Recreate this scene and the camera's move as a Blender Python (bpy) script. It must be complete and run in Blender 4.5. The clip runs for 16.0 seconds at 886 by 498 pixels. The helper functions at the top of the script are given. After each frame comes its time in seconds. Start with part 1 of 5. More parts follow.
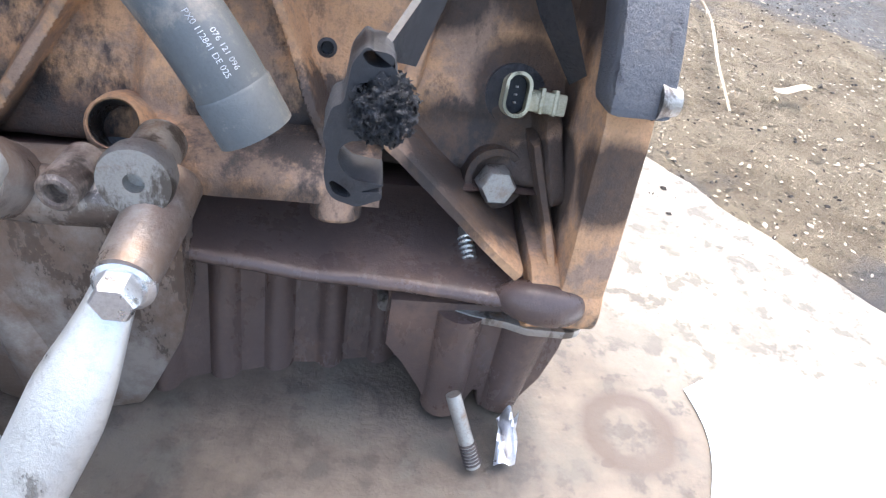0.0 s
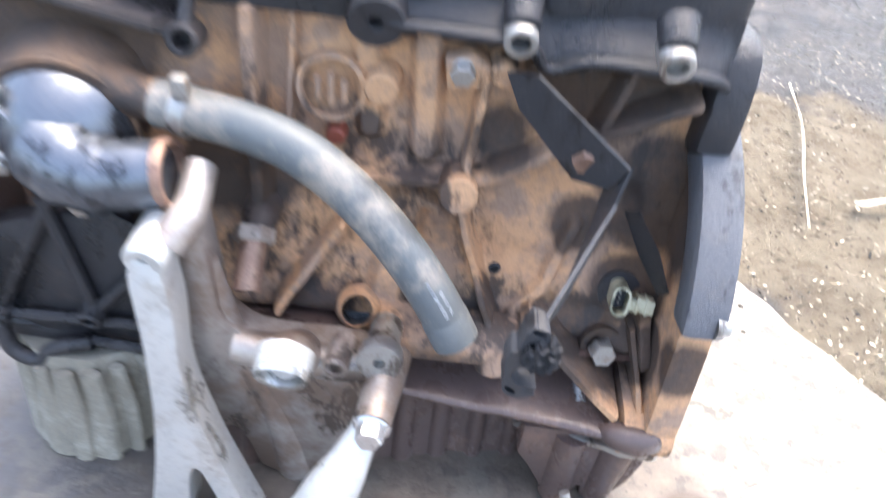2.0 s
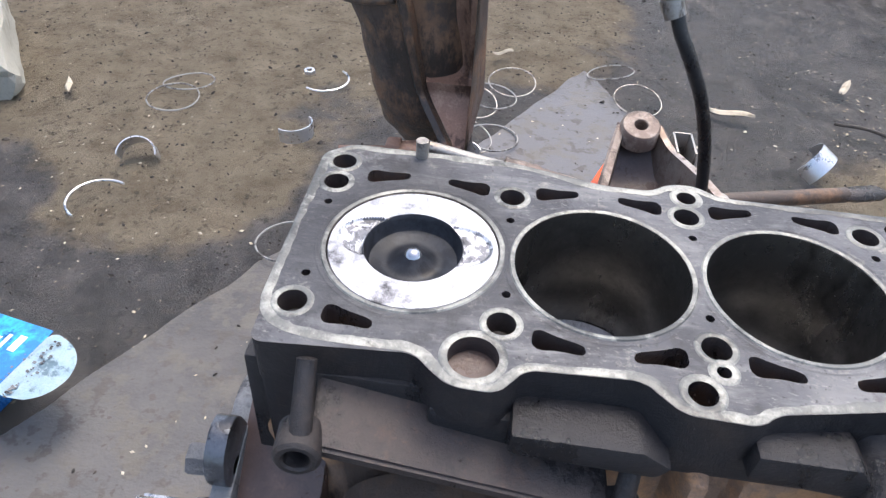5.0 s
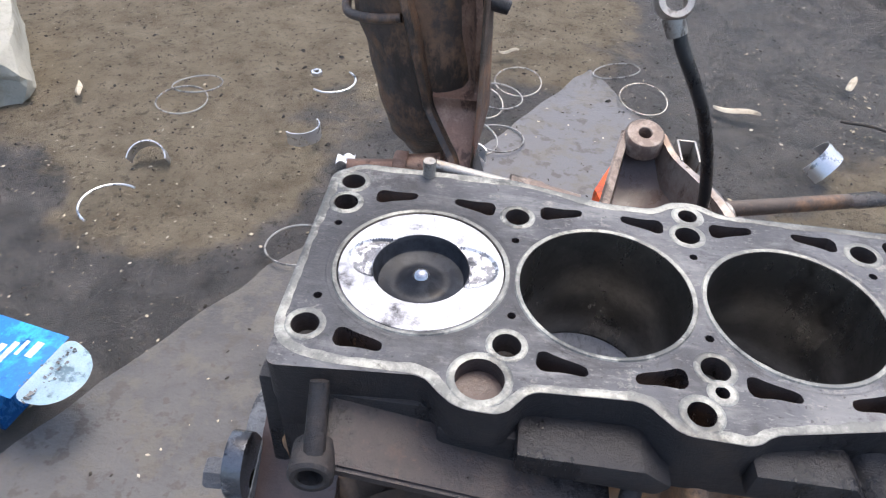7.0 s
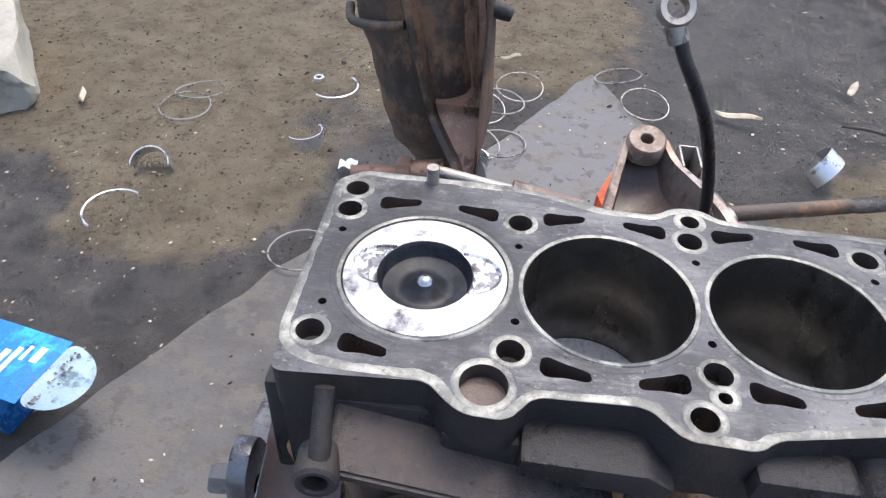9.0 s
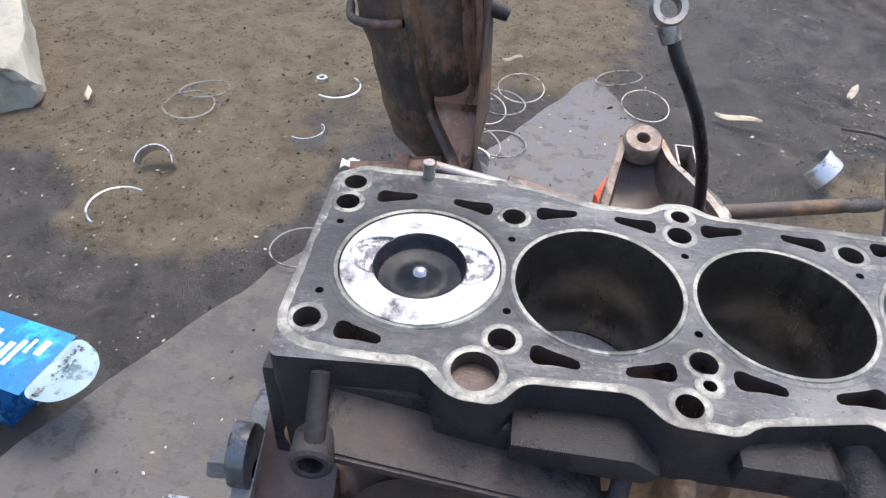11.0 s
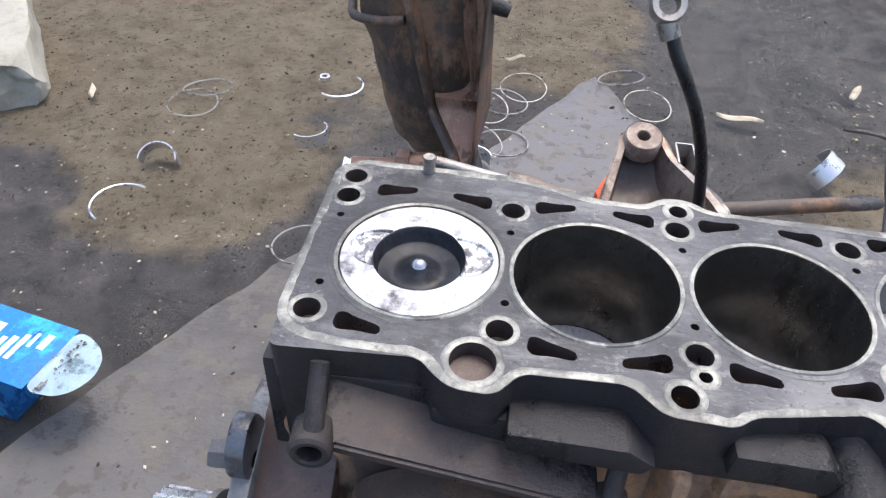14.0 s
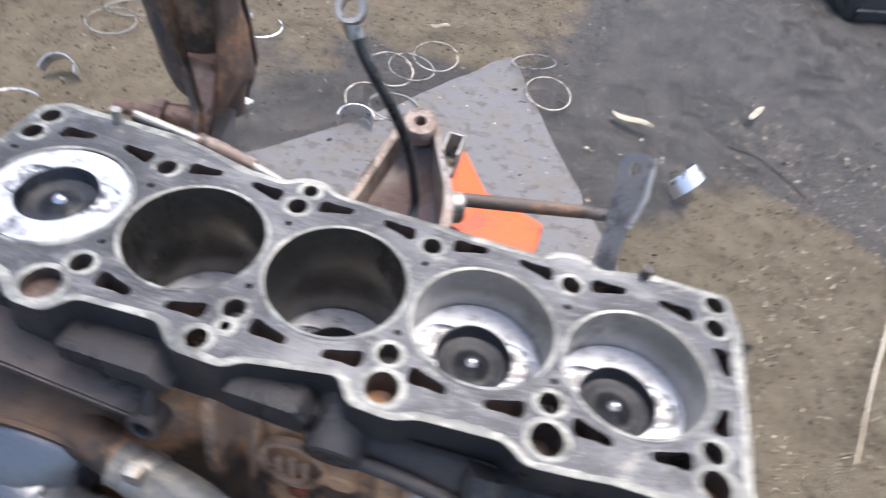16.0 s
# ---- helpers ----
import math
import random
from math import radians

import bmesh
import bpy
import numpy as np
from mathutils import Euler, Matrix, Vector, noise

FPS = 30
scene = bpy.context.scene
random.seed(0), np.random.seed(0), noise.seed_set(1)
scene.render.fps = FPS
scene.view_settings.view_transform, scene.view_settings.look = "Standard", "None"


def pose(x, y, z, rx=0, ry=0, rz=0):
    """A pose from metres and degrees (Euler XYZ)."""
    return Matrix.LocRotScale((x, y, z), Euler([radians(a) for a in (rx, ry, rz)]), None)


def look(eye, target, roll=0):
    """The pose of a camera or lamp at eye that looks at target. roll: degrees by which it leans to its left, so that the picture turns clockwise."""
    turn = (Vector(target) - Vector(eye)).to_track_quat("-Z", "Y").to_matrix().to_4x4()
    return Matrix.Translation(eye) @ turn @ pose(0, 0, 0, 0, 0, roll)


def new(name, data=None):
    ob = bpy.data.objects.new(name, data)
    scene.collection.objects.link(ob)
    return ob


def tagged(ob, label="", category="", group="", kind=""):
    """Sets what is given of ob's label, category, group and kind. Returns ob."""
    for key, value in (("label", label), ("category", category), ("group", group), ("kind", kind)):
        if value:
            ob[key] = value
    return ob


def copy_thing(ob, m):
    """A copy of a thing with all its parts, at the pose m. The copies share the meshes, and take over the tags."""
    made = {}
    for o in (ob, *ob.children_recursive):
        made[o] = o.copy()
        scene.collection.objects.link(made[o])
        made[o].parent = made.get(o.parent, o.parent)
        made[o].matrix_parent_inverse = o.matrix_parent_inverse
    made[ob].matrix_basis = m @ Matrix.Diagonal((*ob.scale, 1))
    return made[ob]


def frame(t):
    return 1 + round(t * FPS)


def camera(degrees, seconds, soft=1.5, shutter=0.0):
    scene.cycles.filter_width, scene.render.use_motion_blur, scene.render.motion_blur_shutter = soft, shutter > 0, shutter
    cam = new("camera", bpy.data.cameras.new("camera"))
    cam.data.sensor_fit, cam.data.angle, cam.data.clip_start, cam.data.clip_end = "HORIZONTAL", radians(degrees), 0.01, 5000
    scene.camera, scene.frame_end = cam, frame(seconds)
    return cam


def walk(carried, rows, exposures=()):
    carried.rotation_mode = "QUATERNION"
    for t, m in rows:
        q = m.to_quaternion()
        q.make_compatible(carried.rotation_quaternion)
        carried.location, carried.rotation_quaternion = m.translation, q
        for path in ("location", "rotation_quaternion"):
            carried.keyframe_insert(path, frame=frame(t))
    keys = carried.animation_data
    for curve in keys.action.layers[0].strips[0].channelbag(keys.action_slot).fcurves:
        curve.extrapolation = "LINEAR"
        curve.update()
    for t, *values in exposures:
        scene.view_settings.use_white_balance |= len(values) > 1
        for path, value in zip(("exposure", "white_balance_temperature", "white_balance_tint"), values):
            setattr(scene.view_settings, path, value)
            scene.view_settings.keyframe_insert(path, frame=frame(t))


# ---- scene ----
cam = camera(66.0, 16.0, soft=1.2, shutter=0.9)
PATH = [
    (0, (0.303, -0.39, 0.328), (0.627, 1.127, -0.935), 11.2),
    (0.5, (0.302, -0.388, 0.328), (0.613, 1.14, -0.924), 11.1),
    (1, (0.298, -0.386, 0.331), (0.593, 1.158, -0.905), 10.5),
    (1.5, (0.27, -0.409, 0.39), (0.481, 1.118, -0.884), 10.8),
    (2, (0.246, -0.449, 0.499), (0.305, 1.091, -0.775), 7.7),
    (2.3, (0.242, -0.465, 0.533), (0.246, 1.128, -0.676), 7.5),
    (2.5, (0.233, -0.475, 0.552), (0.172, 1.149, -0.613), 8.0),
    (2.6, (0.228, -0.474, 0.556), (0.118, 1.152, -0.603), 7.8),
    (3, (0.187, -0.427, 0.582), (0.008, 1.164, -0.617), 6.5),
    (3.5, (0.105, -0.333, 0.601), (-0.117, 1.231, -0.626), 7.1),
    (4, (0.045, -0.25, 0.597), (-0.093, 1.245, -0.725), 4.5),
    (6.5, (0.031, -0.23, 0.62), (-0.105, 1.234, -0.736), 3.0),
    (7, (0.033, -0.232, 0.621), (-0.111, 1.224, -0.744), 2.9),
    (7.5, (0.034, -0.232, 0.621), (-0.113, 1.22, -0.747), 2.4),
    (8, (0.035, -0.231, 0.621), (-0.104, 1.223, -0.746), 2.9),
    (8.5, (0.032, -0.233, 0.623), (-0.114, 1.228, -0.735), 3.0),
    (9, (0.032, -0.233, 0.623), (-0.118, 1.23, -0.732), 2.7),
    (9.5, (0.035, -0.235, 0.624), (-0.115, 1.231, -0.728), 2.7),
    (12, (0.04, -0.244, 0.625), (-0.13, 1.222, -0.725), 2.7),
    (12.5, (0.043, -0.242, 0.625), (-0.128, 1.222, -0.726), 2.4),
    (13, (0.042, -0.244, 0.624), (-0.134, 1.222, -0.725), 2.4),
    (13.5, (0.041, -0.245, 0.622), (-0.127, 1.217, -0.732), 2.8),
    (14, (0.04, -0.247, 0.624), (-0.128, 1.221, -0.724), 2.9),
    (14.5, (0.054, -0.249, 0.629), (-0.119, 1.209, -0.729), 2.6),
    (14.8, (0.081, -0.252, 0.634), (-0.146, 1.197, -0.727), 2.8),
    (15, (0.11, -0.251, 0.645), (-0.098, 1.174, -0.742), 4.0),
    (15.4, (0.175, -0.245, 0.66), (0.013, 1.159, -0.755), 7.2),
    (15.5, (0.193, -0.239, 0.667), (-0.001, 1.134, -0.774), 6.5),
    (16, (0.259, -0.241, 0.693), (0.106, 1.132, -0.752), 12.2),
]
EXPOSURES = [(0.0, 2.48), (1.2, 2.68), (2.0, 2.75), (2.6, 2.7), (3.0, 2.6), (3.5, 2.1), (4.2, 1.48), (6.3, 1.22), (14.0, 1.22), (15.0, 1.4), (15.5, 1.58), (16.0, 1.5)]
walk(cam, [(t, look(eye, target, roll)) for t, eye, target, roll in PATH], EXPOSURES)

# ---- world and light ----
world = bpy.data.worlds.new("sky")
scene.world = world
world.use_nodes = True
wn = world.node_tree.nodes
sky = wn.new("ShaderNodeTexSky")
sky.sky_type, sky.sun_disc = "NISHITA", False
sky.sun_elevation, sky.sun_rotation = radians(70), radians(25)
sky.dust_density = 4.0
wn["Background"].inputs["Strength"].default_value = 0.15
world.node_tree.links.new(sky.outputs[0], wn["Background"].inputs["Color"])
sun = new("sun", bpy.data.lights.new("sun", "SUN"))
sun.data.energy, sun.data.angle, sun.data.color = 0.5, radians(18), (1.0, 0.97, 0.92)
sun.matrix_world = look((0.5, 1.0, 3.4), (0, 0, 0))


# ---- materials ----
def shader(name, rough=0.6, metal=0.0):
    m = bpy.data.materials.new(name)
    m.use_nodes = True
    b = m.node_tree.nodes["Principled BSDF"]
    b.inputs["Roughness"].default_value, b.inputs["Metallic"].default_value = rough, metal
    return m, m.node_tree.nodes, m.node_tree.links, b


def noise_node(n, l, scale, detail=6, rough=0.6, stretch=None, seed=0.0):
    c = n.new("ShaderNodeTexCoord")
    mp = n.new("ShaderNodeMapping")
    mp.inputs["Location"].default_value = (seed, seed * 0.7, -seed)
    if stretch:
        mp.inputs["Scale"].default_value = stretch
    t = n.new("ShaderNodeTexNoise")
    t.inputs["Scale"].default_value, t.inputs["Detail"].default_value, t.inputs["Roughness"].default_value = scale, detail, rough
    l.new(c.outputs["Object"], mp.inputs["Vector"])
    l.new(mp.outputs[0], t.inputs["Vector"])
    return t.outputs["Fac"]


def ramp(n, l, fac, stops):
    r = n.new("ShaderNodeValToRGB")
    e = r.color_ramp.elements
    while len(e) < len(stops):
        e.new(0.5)
    for k, (p, c) in zip(e, stops):
        k.position, k.color = p, (*c, 1) if len(c) == 3 else c
    l.new(fac, r.inputs[0])
    return r.outputs[0]


def mix(n, l, fac, a, b):
    m = n.new("ShaderNodeMix")
    m.data_type = "RGBA"
    l.new(fac, m.inputs[0])
    for sock, v in ((m.inputs[6], a), (m.inputs[7], b)):
        if isinstance(v, tuple):
            sock.default_value = (*v, 1)
        else:
            l.new(v, sock)
    return m.outputs[2]


def bump(n, l, b, facs):
    last = None
    for fac, dist in facs:
        k = n.new("ShaderNodeBump")
        k.inputs["Distance"].default_value = dist
        k.inputs["Strength"].default_value = 1.0
        l.new(fac, k.inputs["Height"])
        if last:
            l.new(last, k.inputs["Normal"])
        last = k.outputs[0]
    l.new(last, b.inputs["Normal"])


def g(v):
    return (v, v, v)


def patch(n, l, places, wobble):
    """Where a patch of colour lies: round each (x, y, z, radius), with a ragged edge."""
    c = n.new("ShaderNodeTexCoord")
    out = None
    for x, y, z, r in places:
        d = n.new("ShaderNodeVectorMath")
        d.operation = "DISTANCE"
        l.new(c.outputs["Object"], d.inputs[0])
        d.inputs[1].default_value = (x, y, z)
        k = n.new("ShaderNodeMath")
        k.operation = "MULTIPLY_ADD"
        l.new(d.outputs["Value"], k.inputs[0])
        k.inputs[1].default_value, k.inputs[2].default_value = -1 / r, 1.0
        if out:
            m = n.new("ShaderNodeMath")
            m.operation = "MAXIMUM"
            l.new(out, m.inputs[0])
            l.new(k.outputs[0], m.inputs[1])
            k = m
        out = k.outputs[0]
    w = n.new("ShaderNodeMath")
    w.operation = "MULTIPLY_ADD"
    l.new(wobble, w.inputs[0])
    w.inputs[1].default_value = 1.1
    l.new(out, w.inputs[2])
    return w.outputs[0]


def cast(name, dark, mid, rust, lo=0.42, hi=0.62, rough=0.6, metal=0.0, size=22, seed=0.0, rr=(0.42, 0.8), relief=0.0012, wet=0.53, oily=(), speck=0.25):
    """Old cast or sheet metal: a mid tone with ragged rust, dark oil stains, scuffs and a grainy skin. oily: places
    darkened for oil and shade.
    """
    m, n, l, b = shader(name, rough, metal)
    big = noise_node(n, l, size, 9, 0.7, seed=seed)
    fine = noise_node(n, l, size * 9, 6, 0.75, seed=seed + 3)
    grain = noise_node(n, l, 800, 3, 0.7, seed=seed + 5)
    oil = noise_node(n, l, size * 0.7, 9, 0.72, (1, 1, 0.5), seed + 7)
    col = mix(n, l, ramp(n, l, big, [(lo + 0.04, g(0)), (hi - 0.04, g(1))]), mid, rust)
    col = mix(n, l, ramp(n, l, fine, [(0.5, g(0)), (0.68, g(0.6))]), col, tuple(0.45 * v + 0.55 * w for v, w in zip(dark, mid)))
    col = mix(n, l, ramp(n, l, fine, [(0.28, g(0.5)), (0.42, g(0))]), col, tuple(min(0.9, 1.35 * v) for v in rust))
    col = mix(n, l, ramp(n, l, oil, [(wet, g(0)), (wet + 0.06, g(0.9))]), col, dark)
    col = mix(n, l, ramp(n, l, grain, [(0.5, g(0)), (0.75, g(speck))]), col, tuple(0.6 * v for v in dark))
    # Patches at set places colour in oil stains and recess shade together.
    if oily:
        col = mix(n, l, ramp(n, l, patch(n, l, oily, oil), [(0.62, g(0)), (0.85, g(0.85))]), col, tuple(0.8 * v for v in dark))
    l.new(col, b.inputs["Base Color"])
    l.new(ramp(n, l, oil, [(0.5, g(rr[1])), (0.6, g(rr[0]))]), b.inputs["Roughness"])
    bump(n, l, b, [(big, relief * 2.0), (fine, relief * 0.8), (grain, relief * 0.35)])
    return m


M = {
    "pressing": cast("stained_pressing", (0.04, 0.034, 0.03), (0.105, 0.08, 0.066), (0.24, 0.14, 0.085), 0.44, 0.6, 0.45, 0.15, 17, 3, (0.28, 0.55), 0.0008, speck=0.12),
    "pipe": cast("black_pipe_paint", (0.012, 0.012, 0.013), (0.025, 0.026, 0.028), (0.12, 0.11, 0.1), 0.56, 0.75, 0.3, 0, 40, 3, (0.22, 0.35), 0.0003),
    "plate": cast("grey_plate_edge", (0.06, 0.062, 0.07), (0.19, 0.2, 0.215), (0.25, 0.24, 0.23), 0.45, 0.7, 0.4, 0.3, 30, 3, (0.25, 0.45), 0.0008, speck=0.15),
    "worn": cast("worn_brown_casting", (0.08, 0.058, 0.047), (0.23, 0.17, 0.14), (0.38, 0.31, 0.26), 0.42, 0.6, 0.45, 0.2, 40, 3, (0.3, 0.5), 0.0006, speck=0.1),
    # The listed places darken the wall for real oil and for painted shade.
    "rust": cast("rusty_cast_iron", (0.035, 0.026, 0.023), (0.37, 0.238, 0.162), (0.58, 0.325, 0.17), 0.42, 0.58, wet=0.535, size=17, relief=0.0014, oily=[(0.36, -0.1, 0.125, 0.06), (0.26, -0.1, 0.11, 0.06), (0.345, -0.07, 0.345, 0.075), (0.405, -0.08, 0.25, 0.06), (0.35, -0.08, 0.225, 0.03), (0.03, -0.07, 0.33, 0.08), (0.29, -0.08, 0.285, 0.03), (0.12, -0.07, 0.24, 0.05), (0.17, -0.09, 0.12, 0.05), (0.394, -0.09, 0.182, 0.035), (0.412, -0.11, 0.145, 0.035), (0.425, -0.15, 0.17, 0.03)]),
    "oxide": cast("oily_red_brown_casting", (0.036, 0.026, 0.024), (0.098, 0.066, 0.057), (0.17, 0.105, 0.078), 0.46, 0.75, seed=11, rr=(0.22, 0.36), relief=0.0004, wet=0.66, speck=0.08),
    "brown": cast("oily_brown_cast_iron", (0.024, 0.02, 0.02), (0.064, 0.05, 0.046), (0.13, 0.08, 0.055), 0.5, 0.72, seed=5, rr=(0.22, 0.48), relief=0.0009, speck=0.15),
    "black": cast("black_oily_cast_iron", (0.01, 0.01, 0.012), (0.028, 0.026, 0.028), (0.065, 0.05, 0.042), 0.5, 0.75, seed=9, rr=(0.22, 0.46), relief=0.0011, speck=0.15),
    "grey": cast("grey_painted_iron", (0.045, 0.047, 0.053), (0.13, 0.136, 0.15), (0.17, 0.15, 0.13), 0.5, 0.8, seed=2, size=45, rr=(0.28, 0.42), relief=0.0016, speck=0.1),
    "alu": cast("dirty_cast_aluminium", (0.13, 0.095, 0.075), (0.44, 0.39, 0.35), (0.25, 0.18, 0.14), 0.4, 0.6, 0.35, 0.55, 11, 4, (0.22, 0.4), 0.0006, speck=0.05),
    "alu_clean": cast("bright_cast_aluminium", (0.22, 0.2, 0.175), (0.68, 0.67, 0.64), (0.5, 0.46, 0.41), 0.48, 0.66, 0.3, 0.6, 15, 6, (0.22, 0.36), 0.0006, speck=0.05),
    "steel": cast("worn_steel", (0.12, 0.1, 0.085), (0.42, 0.4, 0.37), (0.3, 0.22, 0.16), 0.5, 0.72, 0.4, 0.75, 60, 1, (0.3, 0.45), 0.0003),
    "bright": cast("bright_steel", (0.3, 0.3, 0.3), (0.75, 0.75, 0.76), (0.55, 0.54, 0.53), 0.5, 0.8, 0.25, 0.9, 60, 8, (0.2, 0.32), 0.0002),
    "hose": cast("worn_rubber", (0.065, 0.07, 0.071), (0.108, 0.117, 0.119), (0.25, 0.22, 0.185), 0.46, 0.62, 0.5, 0, 14, 3, (0.38, 0.5), 0.0003),
    "plastic": cast("black_plastic", (0.012, 0.012, 0.014), (0.035, 0.036, 0.04), (0.075, 0.075, 0.078), 0.5, 0.8, 0.35, 0, 50, 5, (0.3, 0.5), 0.0003),
    "paint": cast("glossy_black_paint", (0.04, 0.041, 0.046), (0.15, 0.16, 0.178), (0.22, 0.2, 0.18), 0.58, 0.8, 0.12, 0.7, 40, 2, (0.1, 0.16), 0.0003, speck=0.1),
    "copper": cast("rusty_steel_fitting", (0.1, 0.06, 0.045), (0.3, 0.18, 0.13), (0.42, 0.27, 0.19), 0.45, 0.65, 0.45, 0.5, 60, 2, (0.35, 0.5), 0.0003),
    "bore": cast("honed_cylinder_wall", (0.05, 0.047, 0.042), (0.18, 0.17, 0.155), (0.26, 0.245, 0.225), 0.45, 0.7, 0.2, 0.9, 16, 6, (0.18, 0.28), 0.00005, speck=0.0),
    # Same honed wall, coloured paler for the light thrown into bores 4 and 5.
    "bore_lit": cast("lit_honed_wall", (0.2, 0.19, 0.17), (0.36, 0.35, 0.33), (0.48, 0.47, 0.45), 0.45, 0.7, 0.3, 0.85, 16, 6, (0.28, 0.36), 0.00005, speck=0.0),
    "wood": cast("weathered_log", (0.1, 0.09, 0.072), (0.25, 0.22, 0.17), (0.36, 0.325, 0.26), 0.45, 0.66, 0.8, 0, 20, 1, (0.7, 0.9), 0.001),
    "rock": cast("pale_stone", (0.2, 0.19, 0.15), (0.47, 0.45, 0.38), (0.34, 0.32, 0.25), 0.45, 0.7, 0.9, 0, 18, 2, (0.8, 0.95), 0.002, wet=0.62, speck=0.2),
    "cream": cast("cream_plastic", (0.12, 0.11, 0.06), (0.5, 0.47, 0.33), (0.32, 0.28, 0.16), 0.5, 0.75, 0.4, 0, 80, 2, (0.3, 0.45), 0.0002),
    "orange": cast("orange_plastic", (0.32, 0.05, 0.01), (0.85, 0.1, 0.012), (0.75, 0.12, 0.025), 0.5, 0.8, 0.4, 0, 30, 2, (0.4, 0.55), 0.0003, speck=0.05),
    "blue": cast("blue_card", (0.01, 0.07, 0.24), (0.015, 0.19, 0.55), (0.03, 0.42, 0.72), 0.45, 0.62, 0.35, 0, 25, 2, (0.25, 0.35), 0.0001, speck=0.05),
    "pale_blue": cast("pale_card", (0.2, 0.32, 0.4), (0.55, 0.75, 0.86), (0.68, 0.84, 0.9), 0.4, 0.7, 0.5, 0, 60, 2, (0.4, 0.5), 0.0001),
    "white": cast("white_print", (0.4, 0.42, 0.45), (0.8, 0.82, 0.84), (0.75, 0.77, 0.8), 0.5, 0.8, 0.5, 0, 90, 2, (0.45, 0.6), 0.0001),
    "chip": cast("wood_chips", (0.2, 0.15, 0.1), (0.5, 0.42, 0.3), (0.62, 0.56, 0.45), 0.4, 0.65, 0.8, 0, 4, 2, (0.7, 0.9), 0.0001),
    "clod": cast("dark_clods", (0.035, 0.031, 0.028), (0.065, 0.056, 0.048), (0.12, 0.098, 0.078), 0.45, 0.7, 0.8, 0, 9, 2, (0.6, 0.9), 0.0005),
    "mark": cast("scraped_gasket_rim", (0.075, 0.076, 0.073), (0.17, 0.172, 0.162), (0.38, 0.378, 0.34), 0.42, 0.62, 0.45, 0.35, 30, 5, (0.35, 0.5), 0.0003, speck=0.3),
    "red": cast("red_paint_dab", (0.12, 0.03, 0.02), (0.24, 0.06, 0.035), (0.2, 0.07, 0.04), 0.5, 0.8, 0.5, 0, 90, 1, (0.4, 0.6), 0.0002),
    "grime": cast("greasy_grit", (0.012, 0.012, 0.013), (0.05, 0.05, 0.055), (0.2, 0.2, 0.215), 0.55, 0.75, 0.4, 0, 160, 1, (0.2, 0.5), 0.002),
}


def deck_material():
    m, n, l, b = shader("machined_deck", 0.4, 0.4)
    big = noise_node(n, l, 11, 5, 0.6)
    streak = noise_node(n, l, 60, 5, 0.65, (0.35, 1.6, 1))
    fine = noise_node(n, l, 240, 6, 0.75, (1, 2.5, 1))
    spot = noise_node(n, l, 42, 8, 0.72, seed=4)
    pock = noise_node(n, l, 420, 3, 0.6, seed=9)
    col = ramp(n, l, big, [(0.36, (0.052, 0.053, 0.06)), (0.5, (0.1, 0.102, 0.112)), (0.64, (0.19, 0.19, 0.192))])
    col = mix(n, l, ramp(n, l, streak, [(0.5, g(0)), (0.66, g(0.55))]), col, (0.25, 0.25, 0.25))
    col = mix(n, l, ramp(n, l, spot, [(0.53, g(0)), (0.62, g(0.7))]), col, (0.036, 0.035, 0.04))
    col = mix(n, l, ramp(n, l, spot, [(0.33, g(0.75)), (0.42, g(0))]), col, (0.36, 0.34, 0.3))
    col = mix(n, l, ramp(n, l, fine, [(0.56, g(0)), (0.7, g(0.55))]), col, (0.34, 0.33, 0.31))
    col = mix(n, l, ramp(n, l, pock, [(0.62, g(0)), (0.7, g(0.7))]), col, (0.025, 0.024, 0.025))
    # darker burnt gasket print round the first bore
    burnt = patch(n, l, [(-0.005, 0, 0.39, 0.085)], spot)
    col = mix(n, l, ramp(n, l, burnt, [(0.75, g(0)), (1.0, g(0.6))]), col, (0.035, 0.036, 0.04))
    l.new(col, b.inputs["Base Color"])
    l.new(ramp(n, l, spot, [(0.38, g(0.58)), (0.6, g(0.42))]), b.inputs["Roughness"])
    bump(n, l, b, [(spot, 0.0005), (fine, 0.0003), (pock, 0.0002)])
    return m


def piston_material():
    m, n, l, b = shader("wiped_piston_crown", 0.3, 0.35)
    big = noise_node(n, l, 38, 7, 0.68)
    wipe = noise_node(n, l, 150, 6, 0.7, (1, 0.4, 1), 3)
    fine = noise_node(n, l, 420, 4, 0.7)
    col = ramp(n, l, big, [(0.36, (0.07, 0.07, 0.075)), (0.43, (0.36, 0.36, 0.38)), (0.49, (0.55, 0.55, 0.57)), (0.7, (0.74, 0.74, 0.75))])
    col = mix(n, l, ramp(n, l, wipe, [(0.52, g(0)), (0.66, g(0.75))]), col, (0.24, 0.24, 0.25))
    col = mix(n, l, ramp(n, l, fine, [(0.6, g(0)), (0.75, g(0.5))]), col, (0.12, 0.12, 0.12))
    l.new(col, b.inputs["Base Color"])
    l.new(ramp(n, l, big, [(0.35, g(0.42)), (0.6, g(0.3))]), b.inputs["Roughness"])
    bump(n, l, b, [(big, 0.0004), (fine, 0.0001)])
    return m


